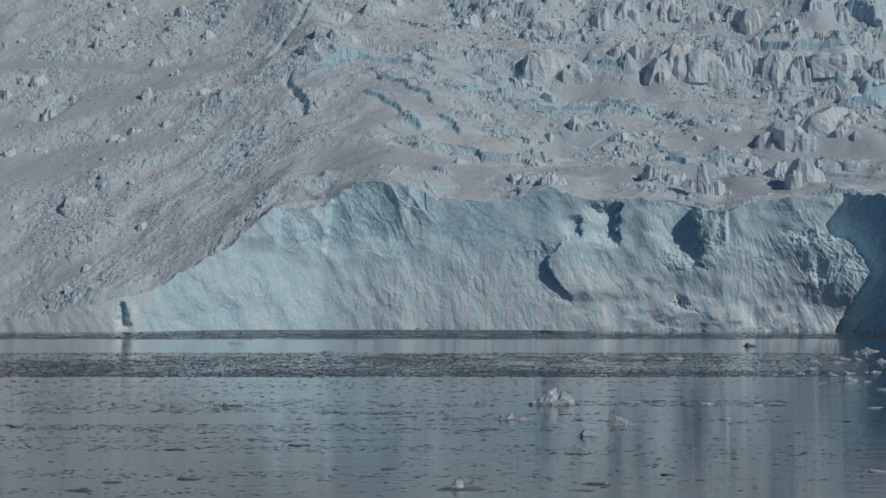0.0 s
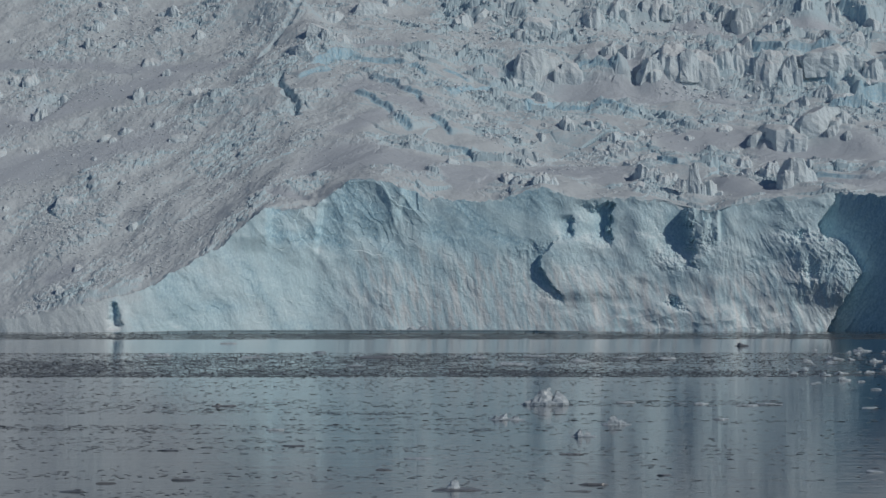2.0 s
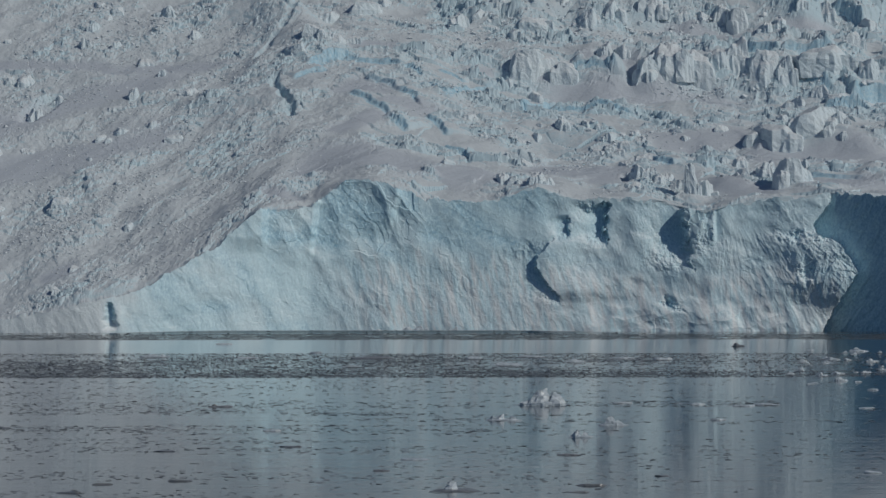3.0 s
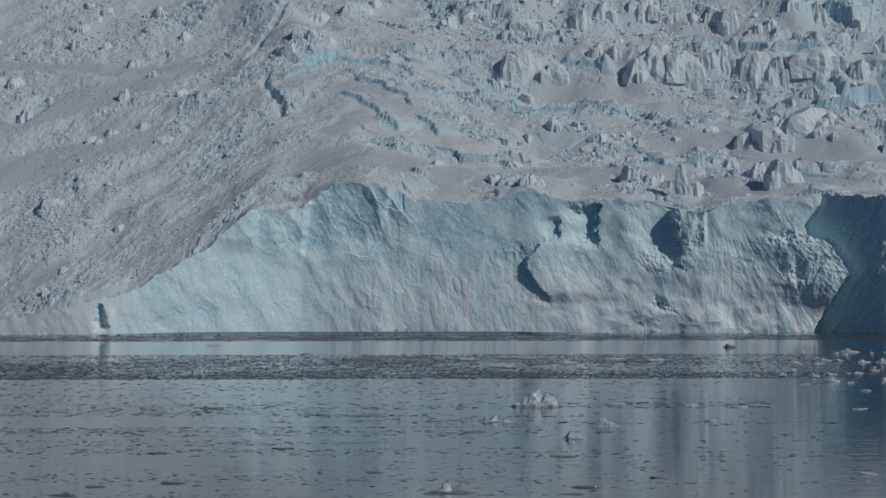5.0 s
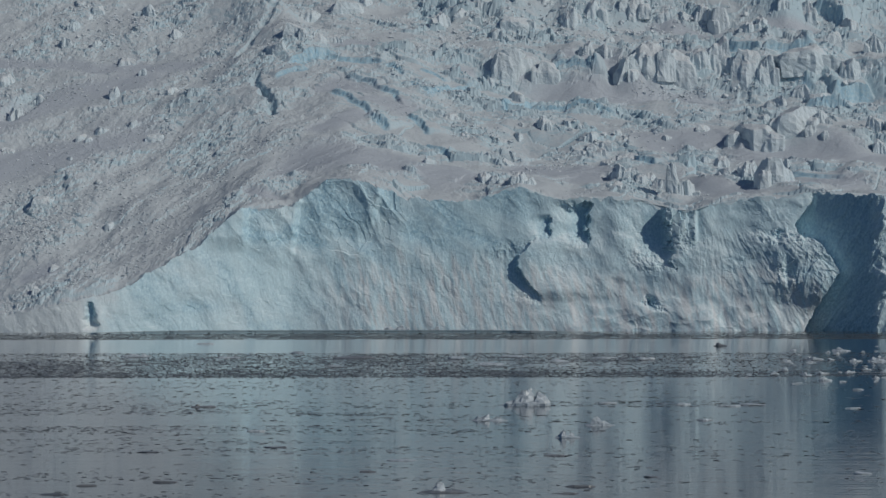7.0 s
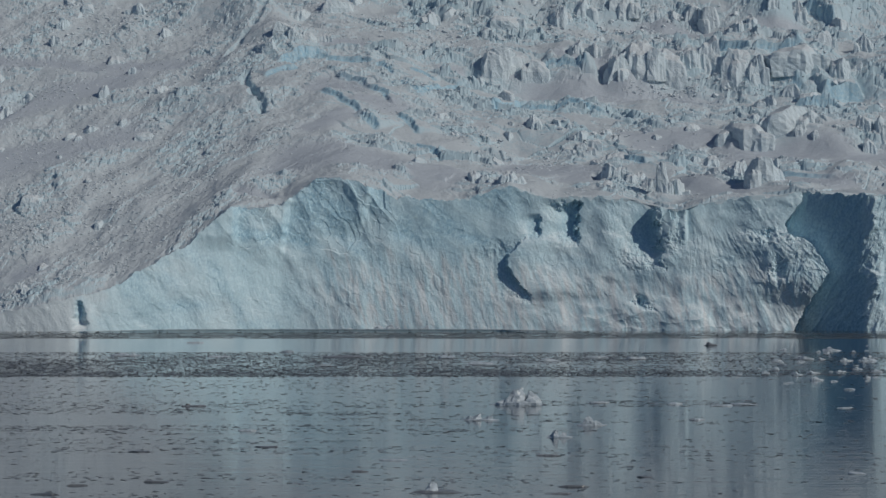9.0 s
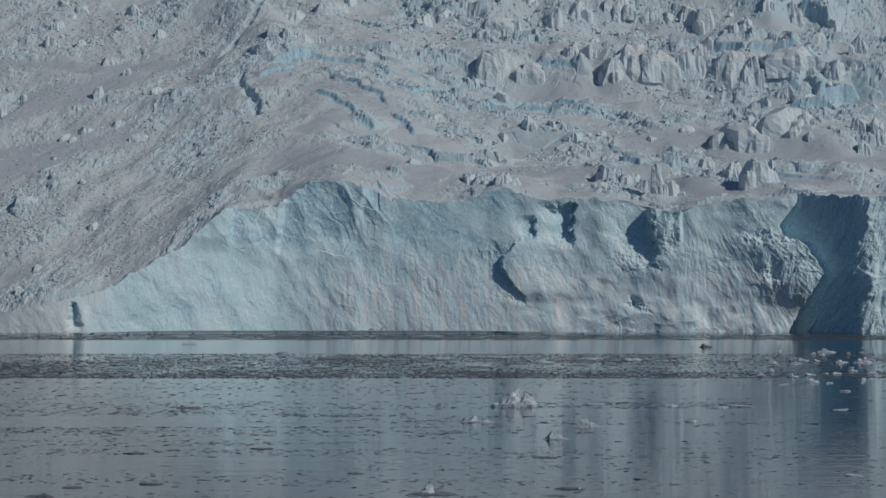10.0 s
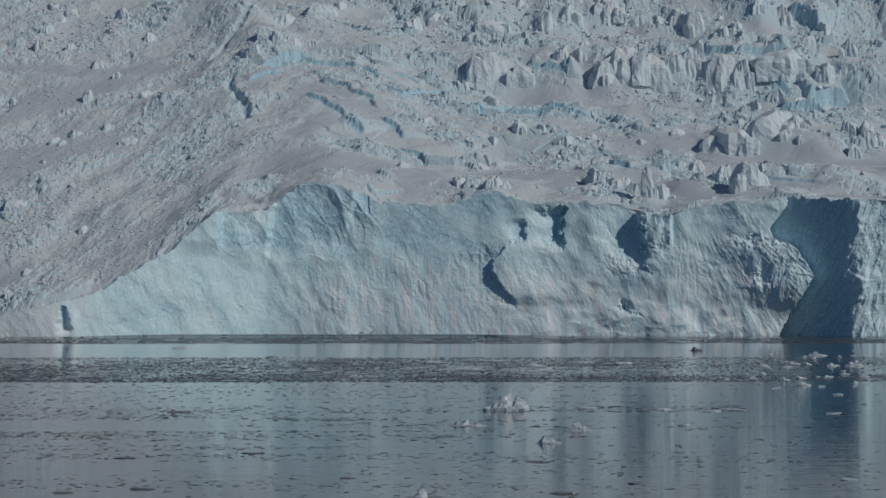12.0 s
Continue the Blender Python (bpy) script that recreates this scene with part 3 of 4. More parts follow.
# the bay's wall is coloured darker and bluer to deepen its shade
bare_or_shade = np.maximum(bare_or_shade, (0.8 + 0.3 * patch) * ramp(fx - np.interp(fz, MOUTH_Z, MOUTH_X), 0, 1.5) * (1 - ramp(fx, 149, 152)))
bare_or_shade = np.maximum(bare_or_shade, 0.8 * np.exp(-((fx - 79) / 2.0) ** 2 - ((fz - 9) / 2.2) ** 2))
bare_or_shade = np.maximum(bare_or_shade, 0.8 * np.exp(-((fx + 102.3) / 1.6) ** 2 - ((fz - 7) / 4) ** 4))
bare_or_shade = np.maximum(bare_or_shade, 0.8 * np.exp(-((fx + 70) / 9) ** 2 - ((fz - 8) / 2.5) ** 2))
# blue ice in the hollows, which also paints their shade bluer
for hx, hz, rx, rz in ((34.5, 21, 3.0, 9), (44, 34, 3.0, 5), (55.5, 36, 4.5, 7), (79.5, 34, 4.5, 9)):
    bare_or_shade = np.maximum(bare_or_shade, 0.75 * np.exp(-((fx - hx + 2 * patch) / rx) ** 4 - ((fz - hz) / rz) ** 4))
scab = fbm((fx + 0.6 * fz) / 9, (fz - 0.5 * fx) / 16, 5, 93, 0.6)
bare_or_shade = np.maximum(bare_or_shade, np.clip(0.75 * scab, 0, 0.55) * ramp(fx, -106, -90) * (1 - ramp(fx, 28, 40)) * (1 - ramp(fz, 30, 38)))
bare_or_shade = np.maximum(bare_or_shade, np.clip(0.5 * scab, 0, 0.4) * ramp(fx, 40, 60) * (1 - ramp(fx, 126, 130)))
streak = fbm((fx + 0.25 * fz) / 2.2, fz / 16, 4, 92, 0.6)
chalk = np.clip(0.45 + 1.1 * streak + 0.4 * patch, 0, 1) * ramp(fx + 0.4 * fz, -34, -8) * (1 - ramp(fx, 132, 138)) * (1 - ramp(fz + 8 * patch, 14, 30)) * (1 - bare_or_shade)
chalk = np.maximum(chalk, 0.8 * (1 - ramp(fx + 6 * patch, -104, -94)) * (1 - bare_or_shade))
# slope rows start on the cliff's top row
S_ROWS = 500
k = np.linspace(0, 1, S_ROWS)[:, None]
d = 330 * (0.75 * k + 0.25 * k ** 2)
d = np.concatenate([d, np.linspace(345, 900, 24)[:, None]])
S_ROWS = len(d)
line = bearing * FRONT
loose_edge = (fy[-1] - FRONT - edge_shift(line))[None]
even = np.convolve(np.pad(loose_edge[0], 50, mode="edge"), np.hanning(103)[1:-1] / np.hanning(103).sum(), "valid")[None]
loose_edge = even * (1 - ramp(d / (5 + 1.6 * np.abs(even)), 0, 1)) + (loose_edge - even) * (1 - ramp(d, 0, 1.5))
dd = set_back(line[None], d) + loose_edge
sx = bearing[None] * (FRONT + dd)
relief, fresh_or_shade, dim_or_chalk = slope_detail(sx, np.broadcast_to(d, sx.shape))
sz = base_height(sx, d) + relief + (jag * (0.75 + 0.25 * ramp(line, -80, -40)))[None] * (1 - ramp(d, 0, 2.5))
slope_pts = np.stack([sx, FRONT + dd, sz], -1)
slope_pts[0] = face_pts[-1]

glacier = tagged(new("glacier"), "white and blue tidewater glacier ending in an ice cliff", "glacier", kind="structure")
grid_object("ice_cliff", face_pts, face_mat, bare_or_shade, 0.85 * chalk, glacier)
grid_object("snow_slope", slope_pts, slope_mat, fresh_or_shade, dim_or_chalk, glacier)

# ---- water to the horizon, with a low swell rolling off the foot of the cliff ----
def swell_z(x, y):
    crest = 776 + 5 * vnoise(x / 60, x * 0, 98) + 9 * ramp(x, 20, 90)
    n = y - crest
    span = ramp(x, -122, -60) * (1 - ramp(x, 20, 75))
    return span * (SWELL * np.exp(-(n / np.where(n < 0, 4.2, 16.0)) ** 2) + 0.12 * np.exp(-((n + 35) / 14) ** 2))


SWELL = 1.0
wx_line = np.concatenate([[-4000, -1200, -400], np.arange(-220, 221, 3.0), [400, 1200, 4000]])
wy_line = np.concatenate([[-4000, -800, -100, 0], np.arange(40, 700, 60), np.arange(700, 860, 1.25), [900, 1200, 4000]])
wxx, wyy = np.meshgrid(wx_line, wy_line)
no = np.zeros(wxx.shape)
tagged(grid_object("water", np.stack([wxx, wyy, swell_z(wxx, wyy)], -1), water_mat, no, no, smooth=True), "calm dark blue fjord water reflecting the glacier", "water", kind="structure")


# ---- seracs: standing towers and blocks of ice on the slope ----
def hull(points):
    """The hull of some points."""
    bm = bmesh.new()
    for p in points:
        bm.verts.new(p)
    got = bmesh.ops.convex_hull(bm, input=bm.verts)
    bmesh.ops.delete(bm, geom=[g for g in got["geom_interior"] if isinstance(g, bmesh.types.BMVert)], context="VERTS")
    return bm


BALLS = {}


def ball(n):
    """A cube's skin of n by n points a side, as points and faces."""
    if n not in BALLS:
        bm = bmesh.new()
        bmesh.ops.create_cube(bm, size=2)
        bmesh.ops.subdivide_edges(bm, edges=bm.edges, cuts=n - 2, use_grid_fill=True)
        bm.verts.index_update()
        BALLS[n] = (np.array([v.co[:] for v in bm.verts]), [[v.index for v in f.verts] for f in bm.faces])
        bm.free()
    return BALLS[n]


def ice_rock(n, rng, w, dp, h, taper, lean, rough, cuts=9, chips=4, flute=0.0):
    """A block of ice split along flat planes, its foot sunk in the slope."""
    p, faces = ball(n)
    p = p / np.linalg.norm(p, axis=1)[:, None] ** 0.1
    for k in range(cuts):
        a = rng.uniform(0, 2 * math.pi)
        up = rng.uniform(-0.15, 0.55) if k > 2 else rng.uniform(1.3, 4.0)
        q = np.array([math.cos(a), math.sin(a), up])
        q /= np.linalg.norm(q)
        over = p @ q - rng.uniform(0.66, 1.05)
        p = p - np.maximum(over, 0)[:, None] * q
    for k in range(chips):
        a = rng.uniform(0, 2 * math.pi)
        q = np.array([math.cos(a), math.sin(a), rng.uniform(-0.2, 1.1)])
        q /= np.linalg.norm(q)
        over = p @ q
        over = over - over.max() * rng.uniform(0.86, 0.95)
        p = p - np.maximum(over, 0)[:, None] * q
    up = np.clip(p[:, 2], 0, 1)
    shrink = 1 - 0.6 * taper * up
    x, y = 0.55 * w * p[:, 0] * shrink, 0.55 * dp * p[:, 1] * shrink
    z = np.where(p[:, 2] > 0, p[:, 2] * h * 1.1, p[:, 2] * (0.5 * h + 4))
    size, seed = 0.5 * max(w, h), rng.uniform(0, 99)
    if flute:
        ring = p[:, :2] / np.maximum(np.linalg.norm(p[:, :2], axis=1), 0.05)[:, None]
        column = 1 + flute * (1 - 2.4 * np.abs(vnoise(2.6 * ring[:, 0] + seed, 2.6 * ring[:, 1] + 0.35 * p[:, 2], 7)))
        x, y = x * column, y * column
        z = np.where(z > 0, z * (1 + 1.6 * flute * vnoise(2.4 * p[:, 0] + seed, 2.4 * p[:, 1], 9)), z)
    out = []
    for a, b, c in zip(x + lean * np.clip(z, 0, 99), y, z):
        q = Vector((a, b, c)) / size + Vector((seed, 0, 0))
        s = noise.noise_vector(q * 1.3) * 0.9 + noise.noise_vector(q * 3.7) * 0.4 + noise.noise_vector(q * 8.3) * 0.35
        out.append((a + rough * size * s.x, b + rough * size * s.y, c + 0.6 * rough * size * s.z))
    return out, faces


def serac(x, y, w, h, deep=1.0, taper=0.25, lean=0.0, label="broken tower of pale blue glacier ice on the snow slope"):
    """One tower w wide and h high, with lower shoulders; deep is its depth over its width."""
    rng = random.Random(int(x * 37 + y * 11 + w * 101))
    z = float(ground(x, y - 0.3 * w * deep)[0])
    body = ice_rock(13 if h > 3 else 9, rng, w, w * deep, h, taper, lean, 0.1, flute=0.03 if label == LABEL_R else 0.09)
    if h > 2.5:
        ob = new("serac")
        mesh_object("tower", *body, block_mat, ob)
    else:
        ob = mesh_object("serac", *body, block_mat)
    tagged(ob, label, "ice block", "seracs on the glacier")
    ob.matrix_world = pose(x, y, z, 0, 0, 0)
    for side in ((-1, 1) if h > 5 else (rng.choice((-1, 1)),) if h > 2.5 else ()):
        k = rng.uniform(0.35, 0.65)
        low = mesh_object("shoulder", *ice_rock(9, rng, w * k, w * k * 1.3, h * rng.uniform(0.3, 0.7), 0.3, 0.0, 0.1, flute=0.08), block_mat, ob)
        low.location = (side * w * rng.uniform(0.3, 0.55), -w * deep * rng.uniform(-0.1, 0.4), 0)
    return ob


LABEL_R = "rounded snow-topped block of glacier ice on the slope"
LABEL_F = "tall thin leaning fin of white ice near the cliff edge"
LABEL_P = "pyramid-shaped block of white ice on the snow slope"
LABEL_S = "tilted slab of white ice lying among broken seracs"
LABEL_W = "fluted wall of pale ice above a snow shelf"
LABEL_D = "squat block of blue-grey glacier ice in the snow"
serac(39.0, 985.8, 14.7, 7.9, 1.44, 0.35, 0, LABEL_R)
serac(69.5, 994.0, 5.1, 5.0, 1.44, 0.3, 0.0)
serac(76.3, 991.7, 6.5, 4.4, 1.44, 0.35, 0.0)
serac(80.7, 1018.3, 4.1, 2.0, 1.6, 0.25, 0.0, LABEL_D)
serac(83.6, 978.7, 7.4, 6.5, 1.28, 0.35, 0.0, LABEL_D)
serac(93.6, 984.0, 11.5, 9.5, 1.44, 0.25, 0.0)
serac(103.8, 984.2, 12.5, 9.8, 1.12, 0.3, 0.0)
serac(111.8, 988.2, 8.8, 6.0, 1.28, 0.4, 0.0, LABEL_D)
serac(119.3, 989.5, 11.1, 11.5, 1.44, 0.3, -0.02)
serac(131.3, 984.3, 12.4, 9.8, 1.44, 0.2, 0.0)
serac(138.0, 980.1, 6.5, 6.8, 1.44, 0.4, 0.0, LABEL_D)
serac(153.3, 982.3, 17.5, 6.3, 0.8, 0.2, 0.15, LABEL_S)
serac(127.8, 1035.2, 8.3, 6.3, 1.44, 0.2, 0, LABEL_R)
serac(137.0, 1023.7, 6.3, 5.4, 1.6, 0.25, 0.0)
serac(143.5, 1025.8, 4.8, 4.3, 1.6, 0.25, 0.0, LABEL_D)
serac(92.4, 1042.6, 9.8, 7.2, 1.6, 0.6, 0.0, LABEL_P)
serac(64.8, 1029.2, 6.8, 5.4, 1.44, 0.4, 0.0)
serac(74.7, 1034.1, 7.3, 5.7, 1.44, 0.5, 0.0)
serac(55.1, 1039.0, 4.9, 3.0, 1.6, 0.25, 0.0)
serac(104.2, 1038.6, 4.9, 3.6, 1.44, 0.5, 0.0, LABEL_D)
serac(113.0, 1038.8, 6.1, 3.8, 1.44, 0.5, 0.0, LABEL_D)
serac(121.1, 1037.6, 6.3, 5.8, 1.44, 0.5, 0.0, LABEL_D)
serac(152.7, 1033.1, 5.3, 5.0, 1.44, 0.5, 0.0, LABEL_D)
serac(163.3, 1035.9, 7.3, 5.7, 1.44, 0.4, 0.0)
serac(20.3, 1024.8, 5.8, 4.6, 1.44, 0.5, 0.0, LABEL_R)
serac(11.7, 1017.1, 7.2, 5.9, 1.44, 0.6, 0.0, LABEL_D)
serac(42.4, 1025.1, 11.5, 3.1, 1.28, 0.5, 0.0, LABEL_R)
serac(34.3, 1009.6, 4.3, 2.8, 1.6, 0.25, 0.0, LABEL_D)
serac(29.3, 1035.5, 7.3, 4.3, 1.44, 0.5, 0.0, LABEL_D)
serac(52.1, 981.9, 9.2, 5.2, 1.28, 0.5, 0.0, LABEL_R)
serac(30.1, 965.1, 3.4, 2.1, 1.6, 0.25, 0.0, LABEL_D)
serac(40.1, 958.2, 6.8, 4.0, 1.44, 0.5, 0.0, LABEL_R)
serac(139.6, 961.0, 9.0, 4.7, 1.28, 0.4, 0.0)
serac(151.1, 972.0, 6.9, 3.8, 1.28, 0.4, 0.0)
serac(168.4, 996.8, 7.0, 6.2, 1.28, 0.3, 0.0)
serac(179.2, 1026.6, 7.2, 4.8, 1.28, 0.3, 0.0, LABEL_D)
serac(169.5, 977.3, 9.2, 6.5, 0.96, 0.15, 0, LABEL_W)
serac(157.5, 966.1, 9.5, 2.7, 1.28, 0.4, 0.0, LABEL_D)
serac(124.4, 914.5, 15.8, 6.1, 1.28, 0.12, 0, LABEL_R)
serac(140.3, 917.1, 15.4, 6.1, 1.12, 0.2, 0, LABEL_R)
serac(131.0, 932.2, 4.8, 3.6, 1.6, 0.25, 0.0)
serac(149.2, 913.6, 5.2, 4.3, 1.28, 0.3, 0.0)
serac(144.3, 909.0, 4.3, 2.0, 1.6, 0.25, 0.0, LABEL_D)
serac(149.1, 905.6, 3.4, 1.8, 1.6, 0.25, 0.0, LABEL_D)
serac(88.8, 851.4, 4.4, 9.5, 1.12, 0.5, -0.1, LABEL_F)
serac(93.3, 853.8, 5.6, 4.7, 1.28, 0.5, 0.0)
serac(85.1, 864.0, 5.7, 3.4, 1.28, 0.5, 0.0, LABEL_D)
serac(82.5, 870.8, 3.7, 2.9, 1.28, 0.5, 0.0, LABEL_D)
serac(117.4, 873.2, 6.6, 4.7, 1.44, 0.25, 0.0)
serac(122.7, 853.6, 10.8, 5.4, 0.96, 0.3, 0, LABEL_W)
serac(130.4, 874.8, 4.5, 3.4, 1.6, 0.25, 0.0)
serac(71.9, 871.4, 4.5, 4.6, 1.44, 0.35, 0.0)
serac(75.8, 870.9, 5.3, 3.1, 1.44, 0.4, 0.0, LABEL_D)
serac(79.1, 866.7, 4.1, 2.9, 1.44, 0.4, 0.0, LABEL_D)
serac(69.8, 855.1, 4.4, 2.6, 1.6, 0.25, 0.0, LABEL_D)
serac(110.0, 891.2, 7.1, 3.7, 1.28, 0.5, 0.0, LABEL_D)
serac(104.3, 892.1, 3.4, 2.0, 1.6, 0.25, 0.0, LABEL_D)
serac(108.7, 875.7, 4.1, 2.2, 1.6, 0.25, 0.0, LABEL_D)
serac(59.9, 905.5, 6.8, 2.8, 1.28, 0.5, 0.0, LABEL_D)
serac(65.2, 915.0, 6.5, 3.3, 1.28, 0.5, 0.0, LABEL_D)
serac(70.0, 912.3, 6.4, 2.0, 1.28, 0.5, 0.0, LABEL_D)
serac(75.8, 896.5, 6.7, 3.0, 1.12, 0.3, 0.0, LABEL_D)
serac(67.7, 903.8, 3.8, 2.0, 1.6, 0.25, 0.0, LABEL_D)
serac(64.5, 906.9, 4.3, 2.0, 1.28, 0.4, 0.0, LABEL_D)
serac(68.8, 891.6, 3.8, 2.0, 1.6, 0.25, 0.0, LABEL_D)
serac(48.4, 922.8, 5.6, 3.8, 1.44, 0.6, 0.0, LABEL_P)
serac(40.3, 923.9, 2.6, 1.8, 1.6, 0.25, 0.0, LABEL_D)
serac(38.8, 916.9, 3.5, 2.5, 1.6, 0.25, 0.0, LABEL_D)
serac(56.8, 921.8, 3.5, 2.1, 1.6, 0.25, 0.0, LABEL_D)
serac(98.9, 932.0, 2.6, 1.8, 1.44, 0.6, 0.0, LABEL_P)
serac(90.9, 923.0, 4.3, 2.6, 1.44, 0.5, 0.0, LABEL_D)
serac(107.4, 925.1, 6.1, 2.1, 1.28, 0.5, 0.0, LABEL_D)
serac(108.6, 909.2, 3.0, 1.8, 1.44, 0.6, 0.0, LABEL_P)
serac(93.1, 918.0, 3.9, 1.5, 1.6, 0.25, 0.0, LABEL_D)
serac(74.8, 921.3, 4.3, 1.9, 1.6, 0.25, 0.0, LABEL_D)
serac(78.3, 916.4, 3.5, 1.5, 1.6, 0.25, 0.0, LABEL_D)
serac(61.9, 922.3, 3.3, 1.5, 1.6, 0.25, 0.0, LABEL_D)
serac(24.9, 860.0, 5.1, 3.6, 1.44, 0.5, 0.0, LABEL_D)
serac(27.9, 856.2, 4.4, 2.6, 1.44, 0.5, 0.0, LABEL_D)
serac(36.6, 851.3, 5.9, 4.0, 1.44, 0.5, 0.0, LABEL_P)
serac(40.2, 850.1, 4.0, 2.6, 1.6, 0.25, 0.0, LABEL_D)
serac(33.5, 890.7, 4.6, 2.0, 1.6, 0.25, 0.0, LABEL_D)
serac(27.1, 893.9, 2.9, 3.0, 1.6, 0.25, 0.0, LABEL_D)
serac(5.7, 875.6, 5.4, 1.8, 1.28, 0.5, 0.0, LABEL_R)
serac(14.6, 925.5, 5.2, 2.6, 1.6, 0.25, 0.0, LABEL_D)
serac(-37.1, 983.1, 7.4, 3.0, 1.28, 0.4, 0.0, LABEL_D)
serac(-30.4, 987.8, 6.0, 3.3, 1.28, 0.4, 0.0, LABEL_D)
serac(-45.6, 984.5, 8.3, 4.1, 1.28, 0.5, 0.0, LABEL_R)
serac(-52.2, 970.8, 6.8, 4.7, 1.28, 0.4, 0.0, LABEL_D)
serac(-40.5, 1020.2, 8.4, 4.9, 1.44, 0.4, 0.0, LABEL_D)
serac(-27.5, 1028.3, 12.0, 5.8, 1.44, 0.5, 0.0, LABEL_R)
serac(-17.9, 1039.8, 6.1, 2.7, 1.6, 0.25, 0.0)
serac(-157.2, 974.8, 8.7, 4.6, 1.44, 0.75, 0.0, LABEL_P)
serac(-162.3, 972.6, 3.7, 2.7, 1.6, 0.25, 0.0, LABEL_D)
serac(-149.3, 944.1, 3.1, 4.7, 1.6, 0.6, 0.0, LABEL_F)
serac(-146.6, 944.8, 3.6, 3.2, 1.44, 0.4, 0.0, LABEL_D)
serac(-141.1, 957.6, 4.1, 3.7, 1.44, 0.6, 0.0, LABEL_P)
serac(-112.1, 953.1, 4.9, 4.0, 1.44, 0.6, 0.0, LABEL_P)
serac(-118.9, 945.5, 5.8, 2.1, 1.44, 0.4, 0.0, LABEL_D)
serac(-168.0, 960.2, 4.5, 4.0, 1.6, 0.25, 0.0)
serac(-136.3, 1017.1, 4.8, 3.4, 1.6, 0.25, 0.0, LABEL_D)
serac(-131.9, 1028.6, 4.8, 2.0, 1.44, 0.5, 0.0, LABEL_R)
serac(-129.3, 1037.4, 7.8, 3.2, 1.44, 0.5, 0.0, LABEL_R)
serac(-136.8, 1043.1, 5.4, 2.3, 1.6, 0.25, 0.0)
serac(-107.4, 1033.7, 7.8, 4.3, 1.28, 0.4, 0.0, LABEL_D)
serac(-94.5, 1007.8, 5.2, 3.1, 1.44, 0.5, 0.0, LABEL_D)
serac(-111.8, 986.1, 8.3, 2.5, 1.12, 0.4, 0.0, LABEL_D)
serac(-103.6, 974.0, 3.2, 2.2, 1.6, 0.25, 0.0, LABEL_P)
serac(-120.5, 922.2, 3.9, 2.1, 1.6, 0.5, 0.0, LABEL_R)
serac(-117.4, 919.0, 2.6, 1.8, 1.6, 0.25, 0.0, LABEL_D)
serac(-114.0, 926.8, 6.5, 2.3, 1.44, 0.3, 0.0, LABEL_D)
serac(-102.5, 928.4, 3.1, 2.1, 1.6, 0.25, 0.0, LABEL_D)
serac(-109.3, 883.5, 2.5, 1.5, 1.6, 0.25, 0.0, LABEL_D)
serac(-102.0, 853.9, 3.6, 2.1, 1.6, 0.25, 0.0, LABEL_D)
serac(-120.6, 810.2, 3.0, 2.5, 1.44, 0.4, 0.0, LABEL_D)
serac(-116.9, 825.3, 3.1, 1.8, 1.6, 0.25, 0.0, LABEL_D)
serac(-148.5, 872.5, 2.9, 1.5, 1.6, 0.25, 0.0, LABEL_D)
serac(-156.9, 912.2, 4.7, 2.8, 1.44, 0.5, 0.0, LABEL_D)
serac(-146.0, 915.6, 4.7, 2.0, 1.6, 0.25, 0.0, LABEL_D)
serac(-128.3, 873.3, 7.8, 3.4, 1.44, 0.5, 0.0, LABEL_R)
serac(-122.7, 904.8, 2.1, 1.5, 1.6, 0.25, 0.0, LABEL_D)
serac(-169.1, 1005.0, 2.8, 2.0, 1.6, 0.25, 0.0, LABEL_D)
serac(-147.9, 866.3, 2.0, 1.4, 1.6, 0.25, 0.0, LABEL_D)
serac(-93.0, 919.4, 6.9, 2.3, 1.12, 0.4, 0.0, LABEL_D)
serac(-91.7, 952.2, 7.2, 2.6, 1.28, 0.5, 0.0, LABEL_D)
serac(-137.1, 1001.1, 4.7, 2.8, 1.6, 0.25, 0.0, LABEL_D)
serac(-124.8, 999.7, 4.2, 2.8, 1.6, 0.25, 0.0, LABEL_D)
serac(182.9, 994.1, 5.6, 6.4, 1.28, 0.25, 0.0)
serac(180.4, 1028.1, 5.8, 2.9, 1.6, 0.25, 0.0, LABEL_D)
serac(168.6, 912.1, 6.9, 6.6, 1.28, 0.3, 0.0)
serac(173.9, 908.5, 6.4, 7.2, 1.28, 0.3, 0.0)
serac(167.3, 900.6, 4.2, 4.4, 1.6, 0.25, 0.0, LABEL_D)
serac(178.1, 982.3, 4.6, 3.4, 1.6, 0.25, 0.0, LABEL_D)
serac(177.8, 910.2, 5.3, 3.8, 1.6, 0.25, 0.0)


# ---- rubble: fallen chunks strewn over the slope ----
def chunk_shapes(count, seed, flat=1.0, n=11):
    rng = random.Random(seed)
    shapes = []
    for _ in range(count):
        pts = []
        for _ in range(n):
            v = Vector((rng.gauss(0, 1), rng.gauss(0, 1), rng.gauss(0, 1))).normalized() * rng.uniform(0.75, 1.05)
            pts.append((v.x * rng.uniform(0.8, 1.1), v.y * 0.85, v.z * flat))
        bm = hull(pts)
        bm.verts.index_update()
        shapes.append((np.array([v.co[:] for v in bm.verts]), [[v.index for v in f.verts] for f in bm.faces]))
        bm.free()
    return shapes


CHUNKS = chunk_shapes(10, 5)
CHUNK_OBS = []
rng = np.random.default_rng(11)
SPOTS = []


